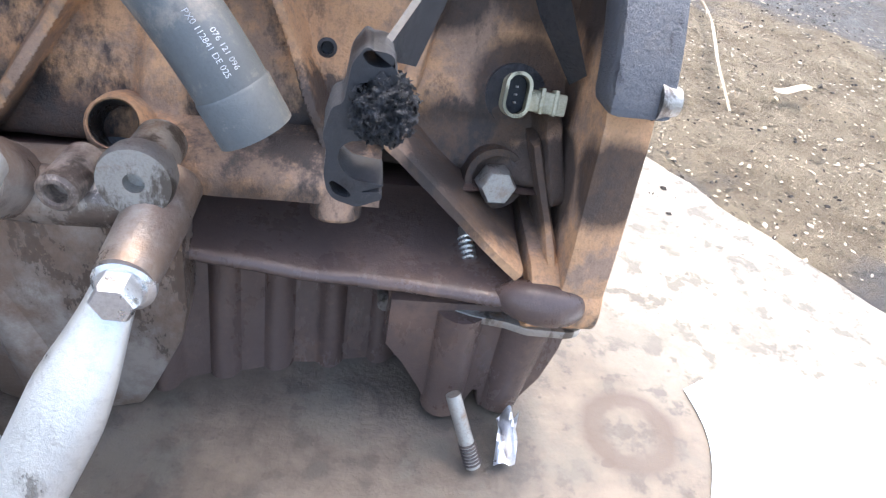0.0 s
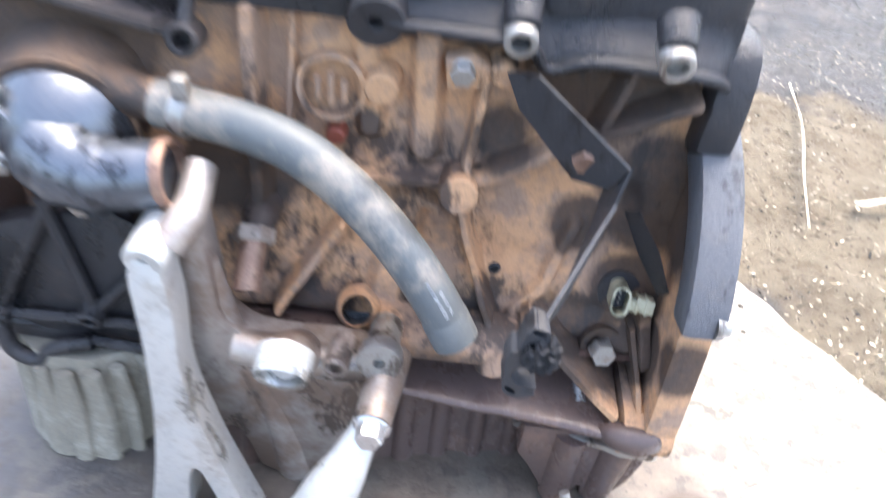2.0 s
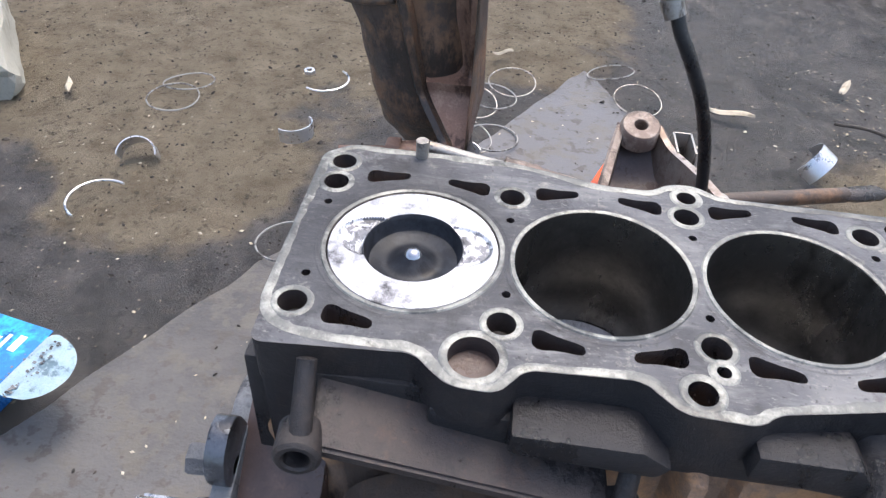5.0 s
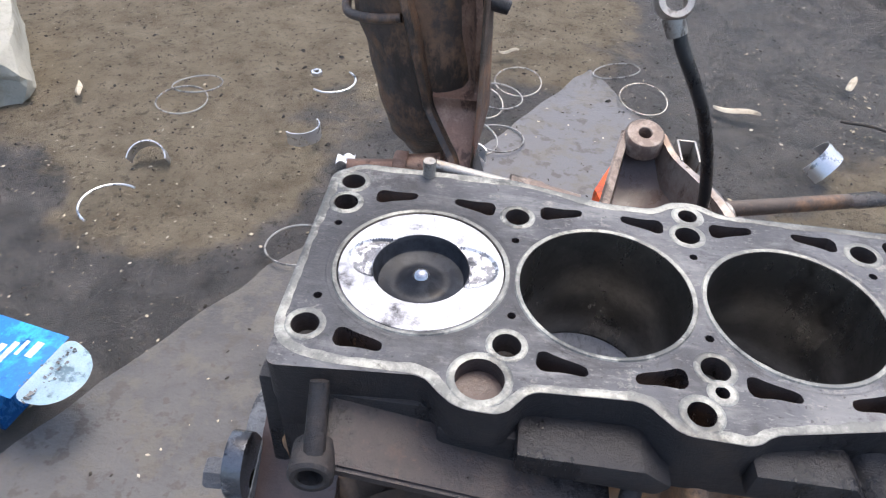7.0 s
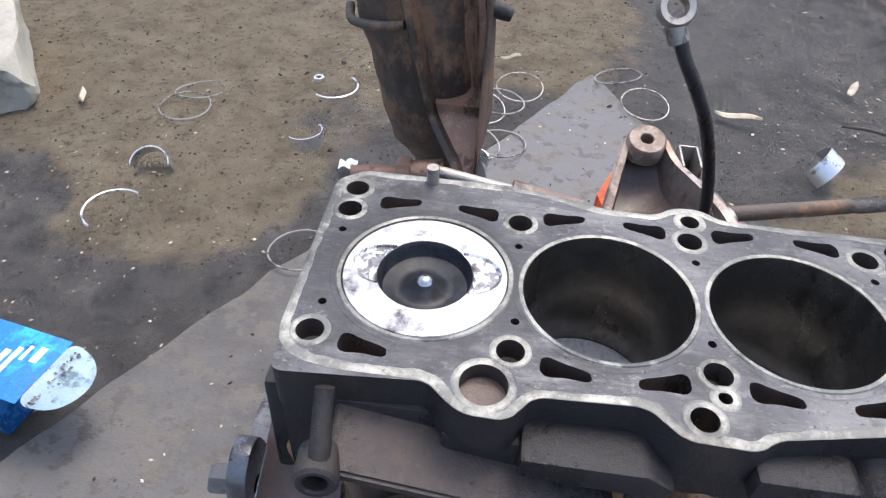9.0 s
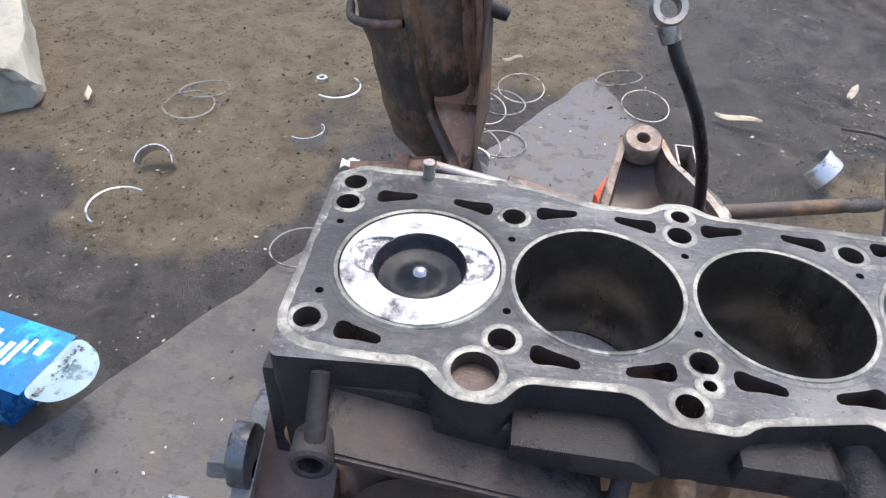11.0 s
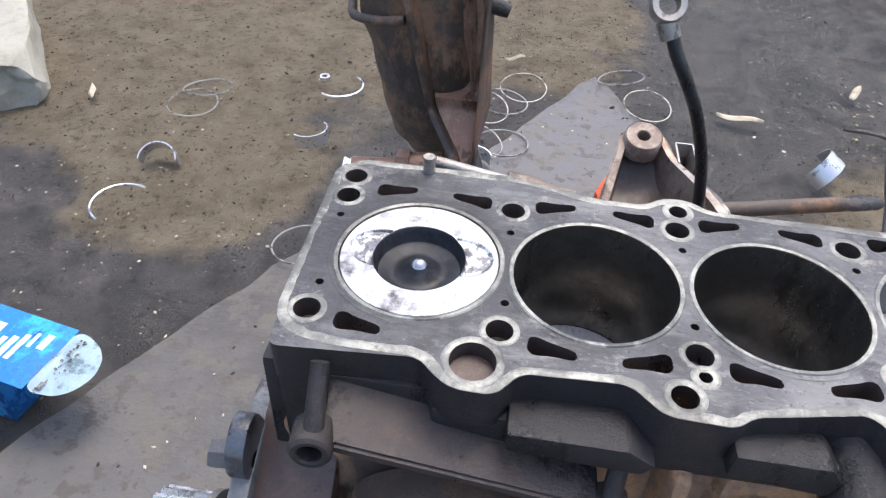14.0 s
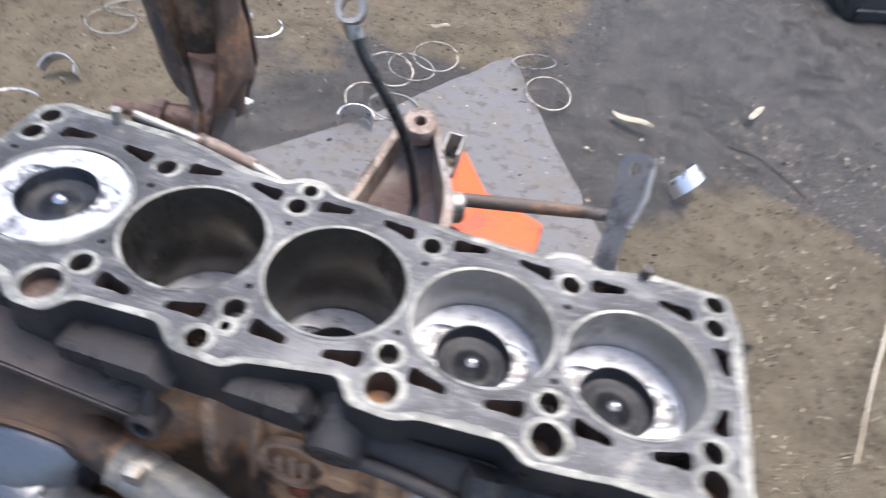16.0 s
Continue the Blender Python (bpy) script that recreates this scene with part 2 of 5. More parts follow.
def ground_material():
    m, n, l, b = shader("oily_trodden_earth", 0.8)
    big = noise_node(n, l, 5, 6, 0.62, seed=2)
    mid = noise_node(n, l, 16, 8, 0.7, seed=1)
    fine = noise_node(n, l, 130, 7, 0.8)
    grit = noise_node(n, l, 420, 4, 0.7, seed=6)
    dark = ramp(n, l, mid, [(0.3, (0.056, 0.053, 0.052)), (0.5, (0.138, 0.128, 0.122)), (0.7, (0.232, 0.214, 0.2))])
    tan = ramp(n, l, mid, [(0.3, (0.18, 0.14, 0.092)), (0.5, (0.3, 0.246, 0.17)), (0.7, (0.4, 0.33, 0.235))])
    places = [(-0.62, 0.98, 0, 0.55), (-0.44, 0.56, 0, 0.24), (-0.52, 0.72, 0, 0.3), (-0.95, 0.85, 0, 0.35), (0.0, 1.2, 0, 0.35), (0.9, 0.35, 0, 0.4), (0.68, 0.5, 0, 0.3)]
    where = patch(n, l, places, big)
    col = mix(n, l, ramp(n, l, where, [(0.66, g(0)), (0.8, g(1))]), dark, tan)
    lumps = noise_node(n, l, 75, 8, 0.75, seed=8)
    col = mix(n, l, ramp(n, l, lumps, [(0.55, g(0)), (0.61, g(0.55))]), col, (0.03, 0.026, 0.024))
    col = mix(n, l, ramp(n, l, fine, [(0.52, g(0)), (0.66, g(0.6))]), col, (0.24, 0.2, 0.155))
    col = mix(n, l, ramp(n, l, fine, [(0.3, g(0.65)), (0.43, g(0))]), col, (0.03, 0.026, 0.024))
    col = mix(n, l, ramp(n, l, grit, [(0.66, g(0)), (0.72, g(0.8))]), col, (0.42, 0.37, 0.29))
    l.new(col, b.inputs["Base Color"])
    # oil-soaked earth shines
    l.new(mix(n, l, ramp(n, l, where, [(0.5, g(0)), (0.85, g(1))]), ramp(n, l, mid, [(0.42, g(0.3)), (0.58, g(0.65))]), g(0.85)), b.inputs["Roughness"])
    b.inputs["Specular IOR Level"].default_value = 0.4
    bump(n, l, b, [(mid, 0.02), (lumps, 0.02), (fine, 0.016), (grit, 0.004)])
    return m


def slab_material():
    m, n, l, b = shader("stained_concrete", 0.7)
    mid = noise_node(n, l, 7, 8, 0.62, seed=6)
    spot = noise_node(n, l, 42, 5, 0.6, seed=3)
    fine = noise_node(n, l, 240, 5, 0.7)
    # pale yard side, greasy work side, with sun and shade coloured in too
    pale = ramp(n, l, patch(n, l, [(0.74, -0.12, 0, 0.36), (0.52, 0.14, 0, 0.2)], mid), [(0.5, g(0)), (0.75, g(1))])
    # Lighter tone at the front left paints the sky's sheen on smooth concrete.
    sky_sheen = ramp(n, l, patch(n, l, [(-0.45, -0.15, 0, 0.42)], mid), [(0.5, g(0)), (0.9, g(0.12))])
    # Brown soil and the block's shade, painted together in front of it.
    soil_shade = ramp(n, l, patch(n, l, [(0.28, -0.2, 0, 0.3), (0.42, -0.3, 0, 0.25)], mid), [(0.55, g(0)), (0.85, g(0.85))])
    greasy = ramp(n, l, mid, [(0.34, (0.045, 0.043, 0.043)), (0.5, (0.078, 0.073, 0.071)), (0.66, (0.118, 0.107, 0.097))])
    clean = ramp(n, l, mid, [(0.34, (0.12, 0.1, 0.077)), (0.44, (0.2, 0.175, 0.14)), (0.5, (0.265, 0.237, 0.192)), (0.6, (0.34, 0.31, 0.255))])
    col = mix(n, l, sky_sheen, mix(n, l, pale, greasy, clean), (0.33, 0.325, 0.32))
    # Bluish paler patch colours in the sky reflected by the back corner.
    gleaming = ramp(n, l, patch(n, l, [(0.1, 0.66, 0, 0.34), (0.2, 0.5, 0, 0.3)], mid), [(0.55, g(0)), (0.85, g(0.6))])
    col = mix(n, l, gleaming, col, (0.165, 0.165, 0.175))
    col = mix(n, l, soil_shade, col, ramp(n, l, spot, [(0.35, (0.155, 0.12, 0.09)), (0.6, (0.085, 0.064, 0.048))]))
    col = mix(n, l, ramp(n, l, spot, [(0.54, g(0)), (0.6, g(0.75))]), col, (0.07, 0.06, 0.05))
    blot = noise_node(n, l, 17, 9, 0.72, seed=12)
    col = mix(n, l, ramp(n, l, blot, [(0.5, g(0)), (0.58, g(0.6))]), col, (0.13, 0.115, 0.092))
    col = mix(n, l, ramp(n, l, fine, [(0.5, g(0)), (0.8, g(0.4))]), col, (0.12, 0.1, 0.08))
    drops = noise_node(n, l, 95, 2, 0.4, seed=21)
    col = mix(n, l, ramp(n, l, drops, [(0.67, g(0)), (0.71, g(0.7))]), col, (0.075, 0.06, 0.048))
    # ring left by an oil can
    ring = n.new("ShaderNodeTexCoord")
    d = n.new("ShaderNodeVectorMath")
    d.operation = "DISTANCE"
    l.new(ring.outputs["Object"], d.inputs[0])
    d.inputs[1].default_value = (0.488, -0.158, 0)
    w = n.new("ShaderNodeMath")
    w.operation = "MULTIPLY_ADD"
    l.new(spot, w.inputs[0])
    w.inputs[1].default_value = 0.016
    l.new(d.outputs["Value"], w.inputs[2])
    col = mix(n, l, ramp(n, l, w.outputs[0], [(0.022, g(0)), (0.027, g(0.8)), (0.036, g(0.9)), (0.041, g(0))]), col, (0.085, 0.062, 0.047))
    l.new(col, b.inputs["Base Color"])
    l.new(ramp(n, l, mid, [(0.35, g(0.36)), (0.6, g(0.62))]), b.inputs["Roughness"])
    bump(n, l, b, [(mid, 0.003), (spot, 0.0016), (fine, 0.0009)])
    return m


M["deck"], M["piston"], M["ground"], M["slab"] = deck_material(), piston_material(), ground_material(), slab_material()


# ---- mesh helpers ----
def part(name, bm, mat, parent=None, label="", angle=38):
    me = bpy.data.meshes.new(name)
    bmesh.ops.recalc_face_normals(bm, faces=bm.faces[:])
    bm.to_mesh(me)
    bm.free()
    me.materials.append(M[mat] if isinstance(mat, str) else mat)
    for p in me.polygons:
        p.use_smooth = True
    me.set_sharp_from_angle(angle=radians(angle))
    ob = new(name, me)
    ob.parent = parent
    if label:
        ob["label"] = label
    return ob


def thing(name, label, category, group="", kind=""):
    return tagged(new(name), label, category, group, kind)


def bm_box(lo, hi, bevel=0.002, m=None):
    bm = bmesh.new()
    bmesh.ops.create_cube(bm, size=1)
    for v in bm.verts:
        v.co = Vector([a + (b - a) * (c + 0.5) for a, b, c in zip(lo, hi, v.co)])
    if bevel:
        bmesh.ops.bevel(bm, geom=bm.edges[:], offset=bevel, segments=2, profile=0.6, affect="EDGES")
    if m:
        bm.transform(m)
    return bm


def add(bm, other):
    me = bpy.data.meshes.new("tmp")
    other.to_mesh(me)
    other.free()
    bm.from_mesh(me)
    bpy.data.meshes.remove(me)
    return bm


def frame_of(d):
    d = Vector(d).normalized()
    u = d.cross(Vector((0, 0, 1)) if abs(d.z) < 0.9 else Vector((0, 1, 0))).normalized()
    return u, d.cross(u).normalized(), d


def sweep(points, radii, seg=16, cap=True, flat=1.0):
    """A round bar along points, with a radius at each."""
    pts = [Vector(p) for p in points]
    if not isinstance(radii, (list, tuple)):
        radii = [radii] * len(pts)
    bm = bmesh.new()
    rings = []
    u = frame_of(pts[1] - pts[0])[0]
    for i, p in enumerate(pts):
        d = (pts[min(i + 1, len(pts) - 1)] - pts[max(i - 1, 0)]).normalized()
        u = (u - d * u.dot(d)).normalized()
        w = d.cross(u)
        rings.append([bm.verts.new(p + radii[i] * (math.cos(a) * u + flat * math.sin(a) * w)) for a in (2 * math.pi * k / seg for k in range(seg))])
    for a, b in zip(rings, rings[1:]):
        for k in range(seg):
            bm.faces.new((a[k], a[(k + 1) % seg], b[(k + 1) % seg], b[k]))
    if cap:
        bm.faces.new(rings[0][::-1])
        bm.faces.new(rings[-1])
    return bm


def spline(points, n=8):
    """Catmull-Rom through the points."""
    p = [Vector(q) for q in points]
    p = [2 * p[0] - p[1], *p, 2 * p[-1] - p[-2]]
    out = []
    for i in range(1, len(p) - 2):
        for k in range(n):
            t = k / n
            out.append(0.5 * (2 * p[i] + (p[i + 1] - p[i - 1]) * t + (2 * p[i - 1] - 5 * p[i] + 4 * p[i + 1] - p[i + 2]) * t * t + (3 * p[i] - p[i - 1] - 3 * p[i + 1] + p[i + 2]) * t ** 3))
    return out + [p[-2]]


def lathe(profile, at, d, seg=24):
    """Turn a profile of (radius, along) round the axis d from the place at."""
    u, w, d = frame_of(d)
    at = Vector(at)
    bm = bmesh.new()
    rings = []
    for r, h in profile:
        if r < 1e-6:
            rings.append([bm.verts.new(at + d * h)])
        else:
            rings.append([bm.verts.new(at + d * h + r * (math.cos(a) * u + math.sin(a) * w)) for a in (2 * math.pi * k / seg for k in range(seg))])
    for a, b in zip(rings, rings[1:]):
        for k in range(seg):
            j = (k + 1) % seg
            if len(a) == 1:
                bm.faces.new((a[0], b[j], b[k]))
            elif len(b) == 1:
                bm.faces.new((a[k], a[j], b[0]))
            else:
                bm.faces.new((a[k], a[j], b[j], b[k]))
    return bm


def boss(at, d, r, length, hole=0.0, depth=0.01, taper=1.15, seg=24):
    """A cast boss whose face is at `at`, looking along d, with a drilled hole."""
    e = min(0.0015, r * 0.2)
    prof = [(r * taper, -length), (r, -e), (r - e, 0)]
    prof += [(hole + e * 0.6, 0), (hole, -e * 0.6), (hole, -depth), (0, -depth)] if hole else [(0, 0)]
    return lathe(prof, at, d, seg)


def hexbolt(at, d, r, h, washer=0.0):
    prof = [(0, 0), (r * 0.86, 0), (r, -h * 0.18), (r, -h)]
    bm = lathe(prof, at, d, 6)
    if washer:
        back = Vector(at) - Vector(d).normalized() * h
        add(bm, lathe([(0, 0), (washer * 0.8, 0.0005), (washer, -0.0015), (washer, -0.004)], back, d, 24))
    return bm


def prism(outline, a, b, bevel=0.0, plane="xz"):
    """An outline drawn in one plane, given thickness from a to b on the third axis."""
    put = {"xz": lambda p, q, r: (p, r, q), "xy": lambda p, q, r: (p, q, r), "yz": lambda p, q, r: (r, p, q)}[plane]
    bm = bmesh.new()
    lo = [bm.verts.new(put(p, q, a)) for p, q in outline]
    hi = [bm.verts.new(put(p, q, b)) for p, q in outline]
    bm.faces.new(lo)
    bm.faces.new(hi[::-1])
    n = len(outline)
    for k in range(n):
        bm.faces.new((lo[k], lo[(k + 1) % n], hi[(k + 1) % n], hi[k]))
    bmesh.ops.recalc_face_normals(bm, faces=bm.faces[:])
    if bevel:
        bmesh.ops.bevel(bm, geom=bm.edges[:], offset=bevel, segments=2, profile=0.6, affect="EDGES", clamp_overlap=True)
    return bm


def rounded(outline, times=2):
    for _ in range(times):
        out = []
        for k, p in enumerate(outline):
            q = outline[(k + 1) % len(outline)]
            out += [tuple(0.8 * a + 0.2 * b for a, b in zip(p, q)), tuple(0.2 * a + 0.8 * b for a, b in zip(p, q))]
        outline = out
    return outline


def fillet(outline, r):
    """Cut each corner back by at most r, twice, so that straight runs stay straight."""
    for cut in (r, r * 0.4):
        out = []
        for k, p in enumerate(outline):
            a, p, b = Vector(outline[k - 1]), Vector(p), Vector(outline[(k + 1) % len(outline)])
            for q in (a, b):
                d = (q - p).length
                out.append(tuple(p + (q - p) * min(0.33, cut / d)))
        outline = out
    return outline


def circle(x, y, r, n=20):
    return [(x + r * math.cos(2 * math.pi * k / n), y + r * math.sin(2 * math.pi * k / n)) for k in range(n)]


def plate_with_holes(outer, holes, top, outer_low, hole_low):
    bm = bmesh.new()
    edges = []
    for loop, low in [(outer, outer_low)] + [(h, hole_low) for h in holes]:
        vs = [bm.verts.new((x, y, top)) for x, y in loop]
        dn = [bm.verts.new((x, y, low)) for x, y in loop]
        for k in range(len(vs)):
            j = (k + 1) % len(vs)
            f = bm.faces.new((vs[k], vs[j], dn[j], dn[k]))
            f.material_index = 1 if loop is outer else 2
            edges.append(bm.edges.get((vs[k], vs[j])))
    bmesh.ops.triangle_fill(bm, use_beauty=True, use_dissolve=False, edges=edges)
    return bm


def smooth(t):
    t = max(0.0, min(1.0, t))
    return t * t * (3 - 2 * t)


def field(xs, zs, fn):
    """A sheet of points fn(x, z)."""
    bm = bmesh.new()
    rows = [[bm.verts.new(fn(x, z)) for x in xs] for z in zs]
    for a, b in zip(rows, rows[1:]):
        for k in range(len(a) - 1):
            bm.faces.new((a[k], a[k + 1], b[k + 1], b[k]))
    return bm


def steps(a, b, n):
    return [a + (b - a) * k / n for k in range(n + 1)]


def interp(x, table):
    for (a, p), (b, q) in zip(table, table[1:]):
        if x <= b:
            return p + (q - p) * smooth((x - a) / (b - a))
    return table[-1][1]


# ---- ground ----
def axis(lo, hi, n, far):
    core = steps(lo, hi, n)
    out = [1.5, 3, 6, 15, 40, far]
    return [lo - v for v in out[::-1]] + core + [hi + v for v in out]


def lump(x, y):
    return 0.011 * noise.noise((x * 2.1, y * 2.1, 1)) + 0.007 * noise.noise((x * 8, y * 8, 4)) + 0.004 * noise.noise((x * 26, y * 26, 9))


def build_ground():
    bm = field(axis(-1.5, 1.7, 300, 200), axis(-0.6, 2.4, 280, 200), lambda x, y: (x, y, lump(x, y) - 0.012))
    tagged(part("ground", bm, "ground"), "trodden dark oily earth strewn with chips", "ground", kind="structure")
    rim = [(0.175, 0.975), (0.29, 0.75), (0.45, 0.45), (0.62, 0.14), (0.735, -0.03), (0.95, -0.42), (1.1, -0.9), (-0.95, -0.9), (-0.7, -0.42), (-0.43, 0.05), (-0.25, 0.36), (-0.02, 0.65)]
    edge = []
    for k, p in enumerate(rim):
        q = rim[(k + 1) % len(rim)]
        for s in range(14):
            x, y = p[0] + (q[0] - p[0]) * s / 14, p[1] + (q[1] - p[1]) * s / 14
            edge.append((x + 0.008 * noise.noise((x * 20, y * 20, 2)), y + 0.008 * noise.noise((x * 20, y * 20, 7))))
    tagged(part("pavement", prism(edge, -0.03, 0.0, 0, "xy"), "slab"), "worn oil-stained concrete slab under the engine", "pavement", kind="structure")


build_ground()

# ---- engine block ----
DECK = 0.39
BORES = [0.088 * i for i in range(5)]
OUTLINE = [(-0.056, -0.0676), (0.0105, -0.0630), (0.0185, -0.0712), (0.0266, -0.0768), (0.0446, -0.0772), (0.0499, -0.0709), (0.0552, -0.0640), (0.101, -0.0618), (0.1152, -0.0752), (0.1441, -0.0762), (0.1507, -0.0697), (0.200, -0.060), (0.210, -0.074), (0.234, -0.075), (0.244, -0.070), (0.290, -0.067), (0.302, -0.076), (0.325, -0.074), (0.345, -0.071), (0.409, -0.071), (0.415, -0.062),
           (0.413, 0.050), (0.405, 0.078), (0.356, 0.078), (0.324, 0.069), (0.313, 0.077), (0.297, 0.075), (0.285, 0.066), (0.152, 0.066), (0.140, 0.074), (0.126, 0.073), (0.116, 0.065), (0.092, 0.065), (0.040, 0.077), (-0.046, 0.077), (-0.060, 0.066)]
BOLTS = [(0.044, 0.0455), (0.132, 0.046), (0.220, 0.0465), (0.308, 0.049), (-0.047, 0.042), (-0.047, 0.060), (0.397, 0.068), (0.397, 0.049),
         (0.044, -0.0415), (0.133, -0.0400), (0.220, -0.0380), (0.308, -0.0370), (-0.045, -0.0435), (0.395, -0.036)]
PORTS = [(0.034, -0.061, 0.0105), (0.124, -0.064, 0.006), (0.134, -0.052, 0.003), (0.134, 0.062, 0.005), (0.223, -0.0585, 0.0093), (0.310, -0.0580, 0.0093), (0.396, -0.054, 0.0082)]
WEEPS = [(-0.044, -0.026), (-0.047, 0.025), (0.044, 0.027), (0.045, -0.024), (0.133, 0.030), (0.133, -0.023), (0.220, 0.031), (0.220, -0.023), (0.308, 0.031), (0.308, -0.023)]


def slot(x, y, side, wide):
    """A coolant slot: one end wide, its inner edge following the bore. side: +1 far row, -1 near row; wide: +1 wide to the right."""
    s = [(-0.0112, 0.0028), (-0.0102, -0.0008), (0.002, -0.0042), (0.0075, -0.0066), (0.0108, -0.0052), (0.0113, 0.0015), (0.0085, 0.0046), (0.0, 0.0038), (-0.0095, 0.0048)]
    return rounded([(x + wide * px, y + side * py) for px, py in s], 1)


def build_block():
    block = thing("engine_block", "rusty five-cylinder cast-iron engine block with bare machined deck", "engine block")
    holes = [circle(x, 0, 0.0405, 64) for x in BORES]
    holes += [circle(x, y, 0.0064) for x, y in BOLTS] + [circle(*p) for p in PORTS] + [circle(x, y, 0.0021, 10) for x, y in WEEPS]
    for i, x in enumerate(BORES):
        holes += [slot(x - 0.021, 0.0512 + 0.001 * i, 1, -1), slot(x + 0.021, 0.0505 + 0.001 * i, 1, 1)]
        holes.append(slot(x - 0.020, -0.0490 + 0.0006 * i, -1, -1))
        if i:
            holes.append(slot(x + 0.0215, -0.0490 + 0.0006 * i, -1, 1))
    holes += [[(0.401 + q, 0.025 + p * 0.85) for p, q in slot(0, 0, 1, 1)], [(0.400 + q, -0.0155 + p * 0.8) for p, q in slot(0, 0, 1, -1)]]
    edge = fillet(OUTLINE, 0.003)
    deck = part("deck", plate_with_holes(edge, holes, DECK, 0.366, 0.350), "deck", block, "grey machined deck face with gasket stains", 30)
    deck.data.materials.append(M["black"])
    deck.data.materials.append(M["brown"])
    # floor of the water jacket seen through the slots
    inset = [(0.177 + (x - 0.177) * 0.985, y * 0.96) for x, y in edge]
    part("water_jacket", plate_with_holes(inset, [circle(x, 0, 0.0425, 48) for x in BORES] + [circle(x, y, 0.0062) for x, y in BOLTS], 0.372, 0.370, 0.370), "rust", block, "rust-brown floor of the water jacket")
    part("port_floor", lathe([(0.0104, -0.0085), (0, -0.0095)], (0.034, -0.061, DECK), (0, 0, 1), 24), "oxide", block, "brown floor of a blind port")
    for i, x in enumerate(BORES):
        part("cylinder_bore", lathe([(0.0405, -0.0002), (0.0403, -0.0008), (0.0403, -0.16), (0.046, -0.16)], (x, 0, DECK), (0, 0, 1), 96), "bore_lit" if i > 2 else "bore", block, "honed cylinder wall, coloured paler for the light in it" if i > 2 else "honed dark cylinder wall")
        part("fire_ring_mark", lathe([(0.0406, 0.0003), (0.0415, 0.0006), (0.0425, 0.0006), (0.0431, 0.0)], (x, 0, DECK), (0, 0, 1), 96), "mark", block, "pale scraped gasket ring")
        part("gasket_print", lathe([(0.0445, 0.00012), (0.0452, 0.0003), (0.0459, 0.00012)], (x, 0, DECK + 0.00002 * i), (0, 0, 1), 96), "deck", block)
    for x, y in BOLTS:
        part("hole_rim", lathe([(0.0064, 0.0002), (0.0078, 0.0005), (0.0088, 0.0004), (0.0094, 0)], (x, y, DECK), (0, 0, 1), 28), "mark", block)
        part("bolt_thread", lathe([p for k in range(9) for p in ((0.0064, -0.012 - 0.0025 * k), (0.0056, -0.01325 - 0.0025 * k))] + [(0.0056, -0.07)], (x, y, DECK), (0, 0, 1), 20), "steel", block)
    for x, y, r in PORTS:
        part("hole_rim", lathe([(r, 0.0002), (r + 0.0016, 0.0005), (r + 0.003, 0.0004), (r + 0.0036, 0)], (x, y, DECK), (0, 0, 1), 28), "mark", block)

    # pale scraped rim along the deck's edge; it cuts the timing end's corner
    o = fillet([(-0.0592, -0.045), (-0.0555, -0.0545), (-0.046, -0.0605), (-0.030, -0.0632), *OUTLINE[1:]], 0.003)
    dense = []
    for k, p in enumerate(o):
        p, q = Vector(p), Vector(o[(k + 1) % len(o)])
        m = max(1, int((q - p).length / 0.002))
        dense += [p.lerp(q, j / m) for j in range(m)]
    bm = bmesh.new()
    n = len(dense)
    rows = []
    for k, p in enumerate(dense):
        t = (dense[(k + 1) % n] - dense[k - 1]).normalized()
        nn = Vector((-t.y, t.x))
        wid = 0.0046 + 0.0026 * max(-0.7, noise.noise((p.x * 28, p.y * 28, 3))) + 0.0009 * noise.noise((p.x * 160, p.y * 160, 5))
        rows.append([bm.verts.new((*(p + nn * 0.0003), DECK + 0.0001)), bm.verts.new((*(p + nn * wid * 0.5), DECK + 0.0006)), bm.verts.new((*(p + nn * wid), DECK + 0.0001))])
    for a, b in zip(rows, rows[1:] + rows[:1]):
        for j in (0, 1):
            bm.faces.new((a[j], b[j], b[j + 1], a[j + 1]))
    part("deck_rim", bm, "mark", block, "pale scraped edge of the deck")

    # side walls
    prof = [(0.085, -0.078), (0.126, -0.078), (0.142, -0.100), (0.165, -0.088), (0.20, -0.075), (0.25, -0.067), (0.31, -0.062), (0.37, -0.058)]

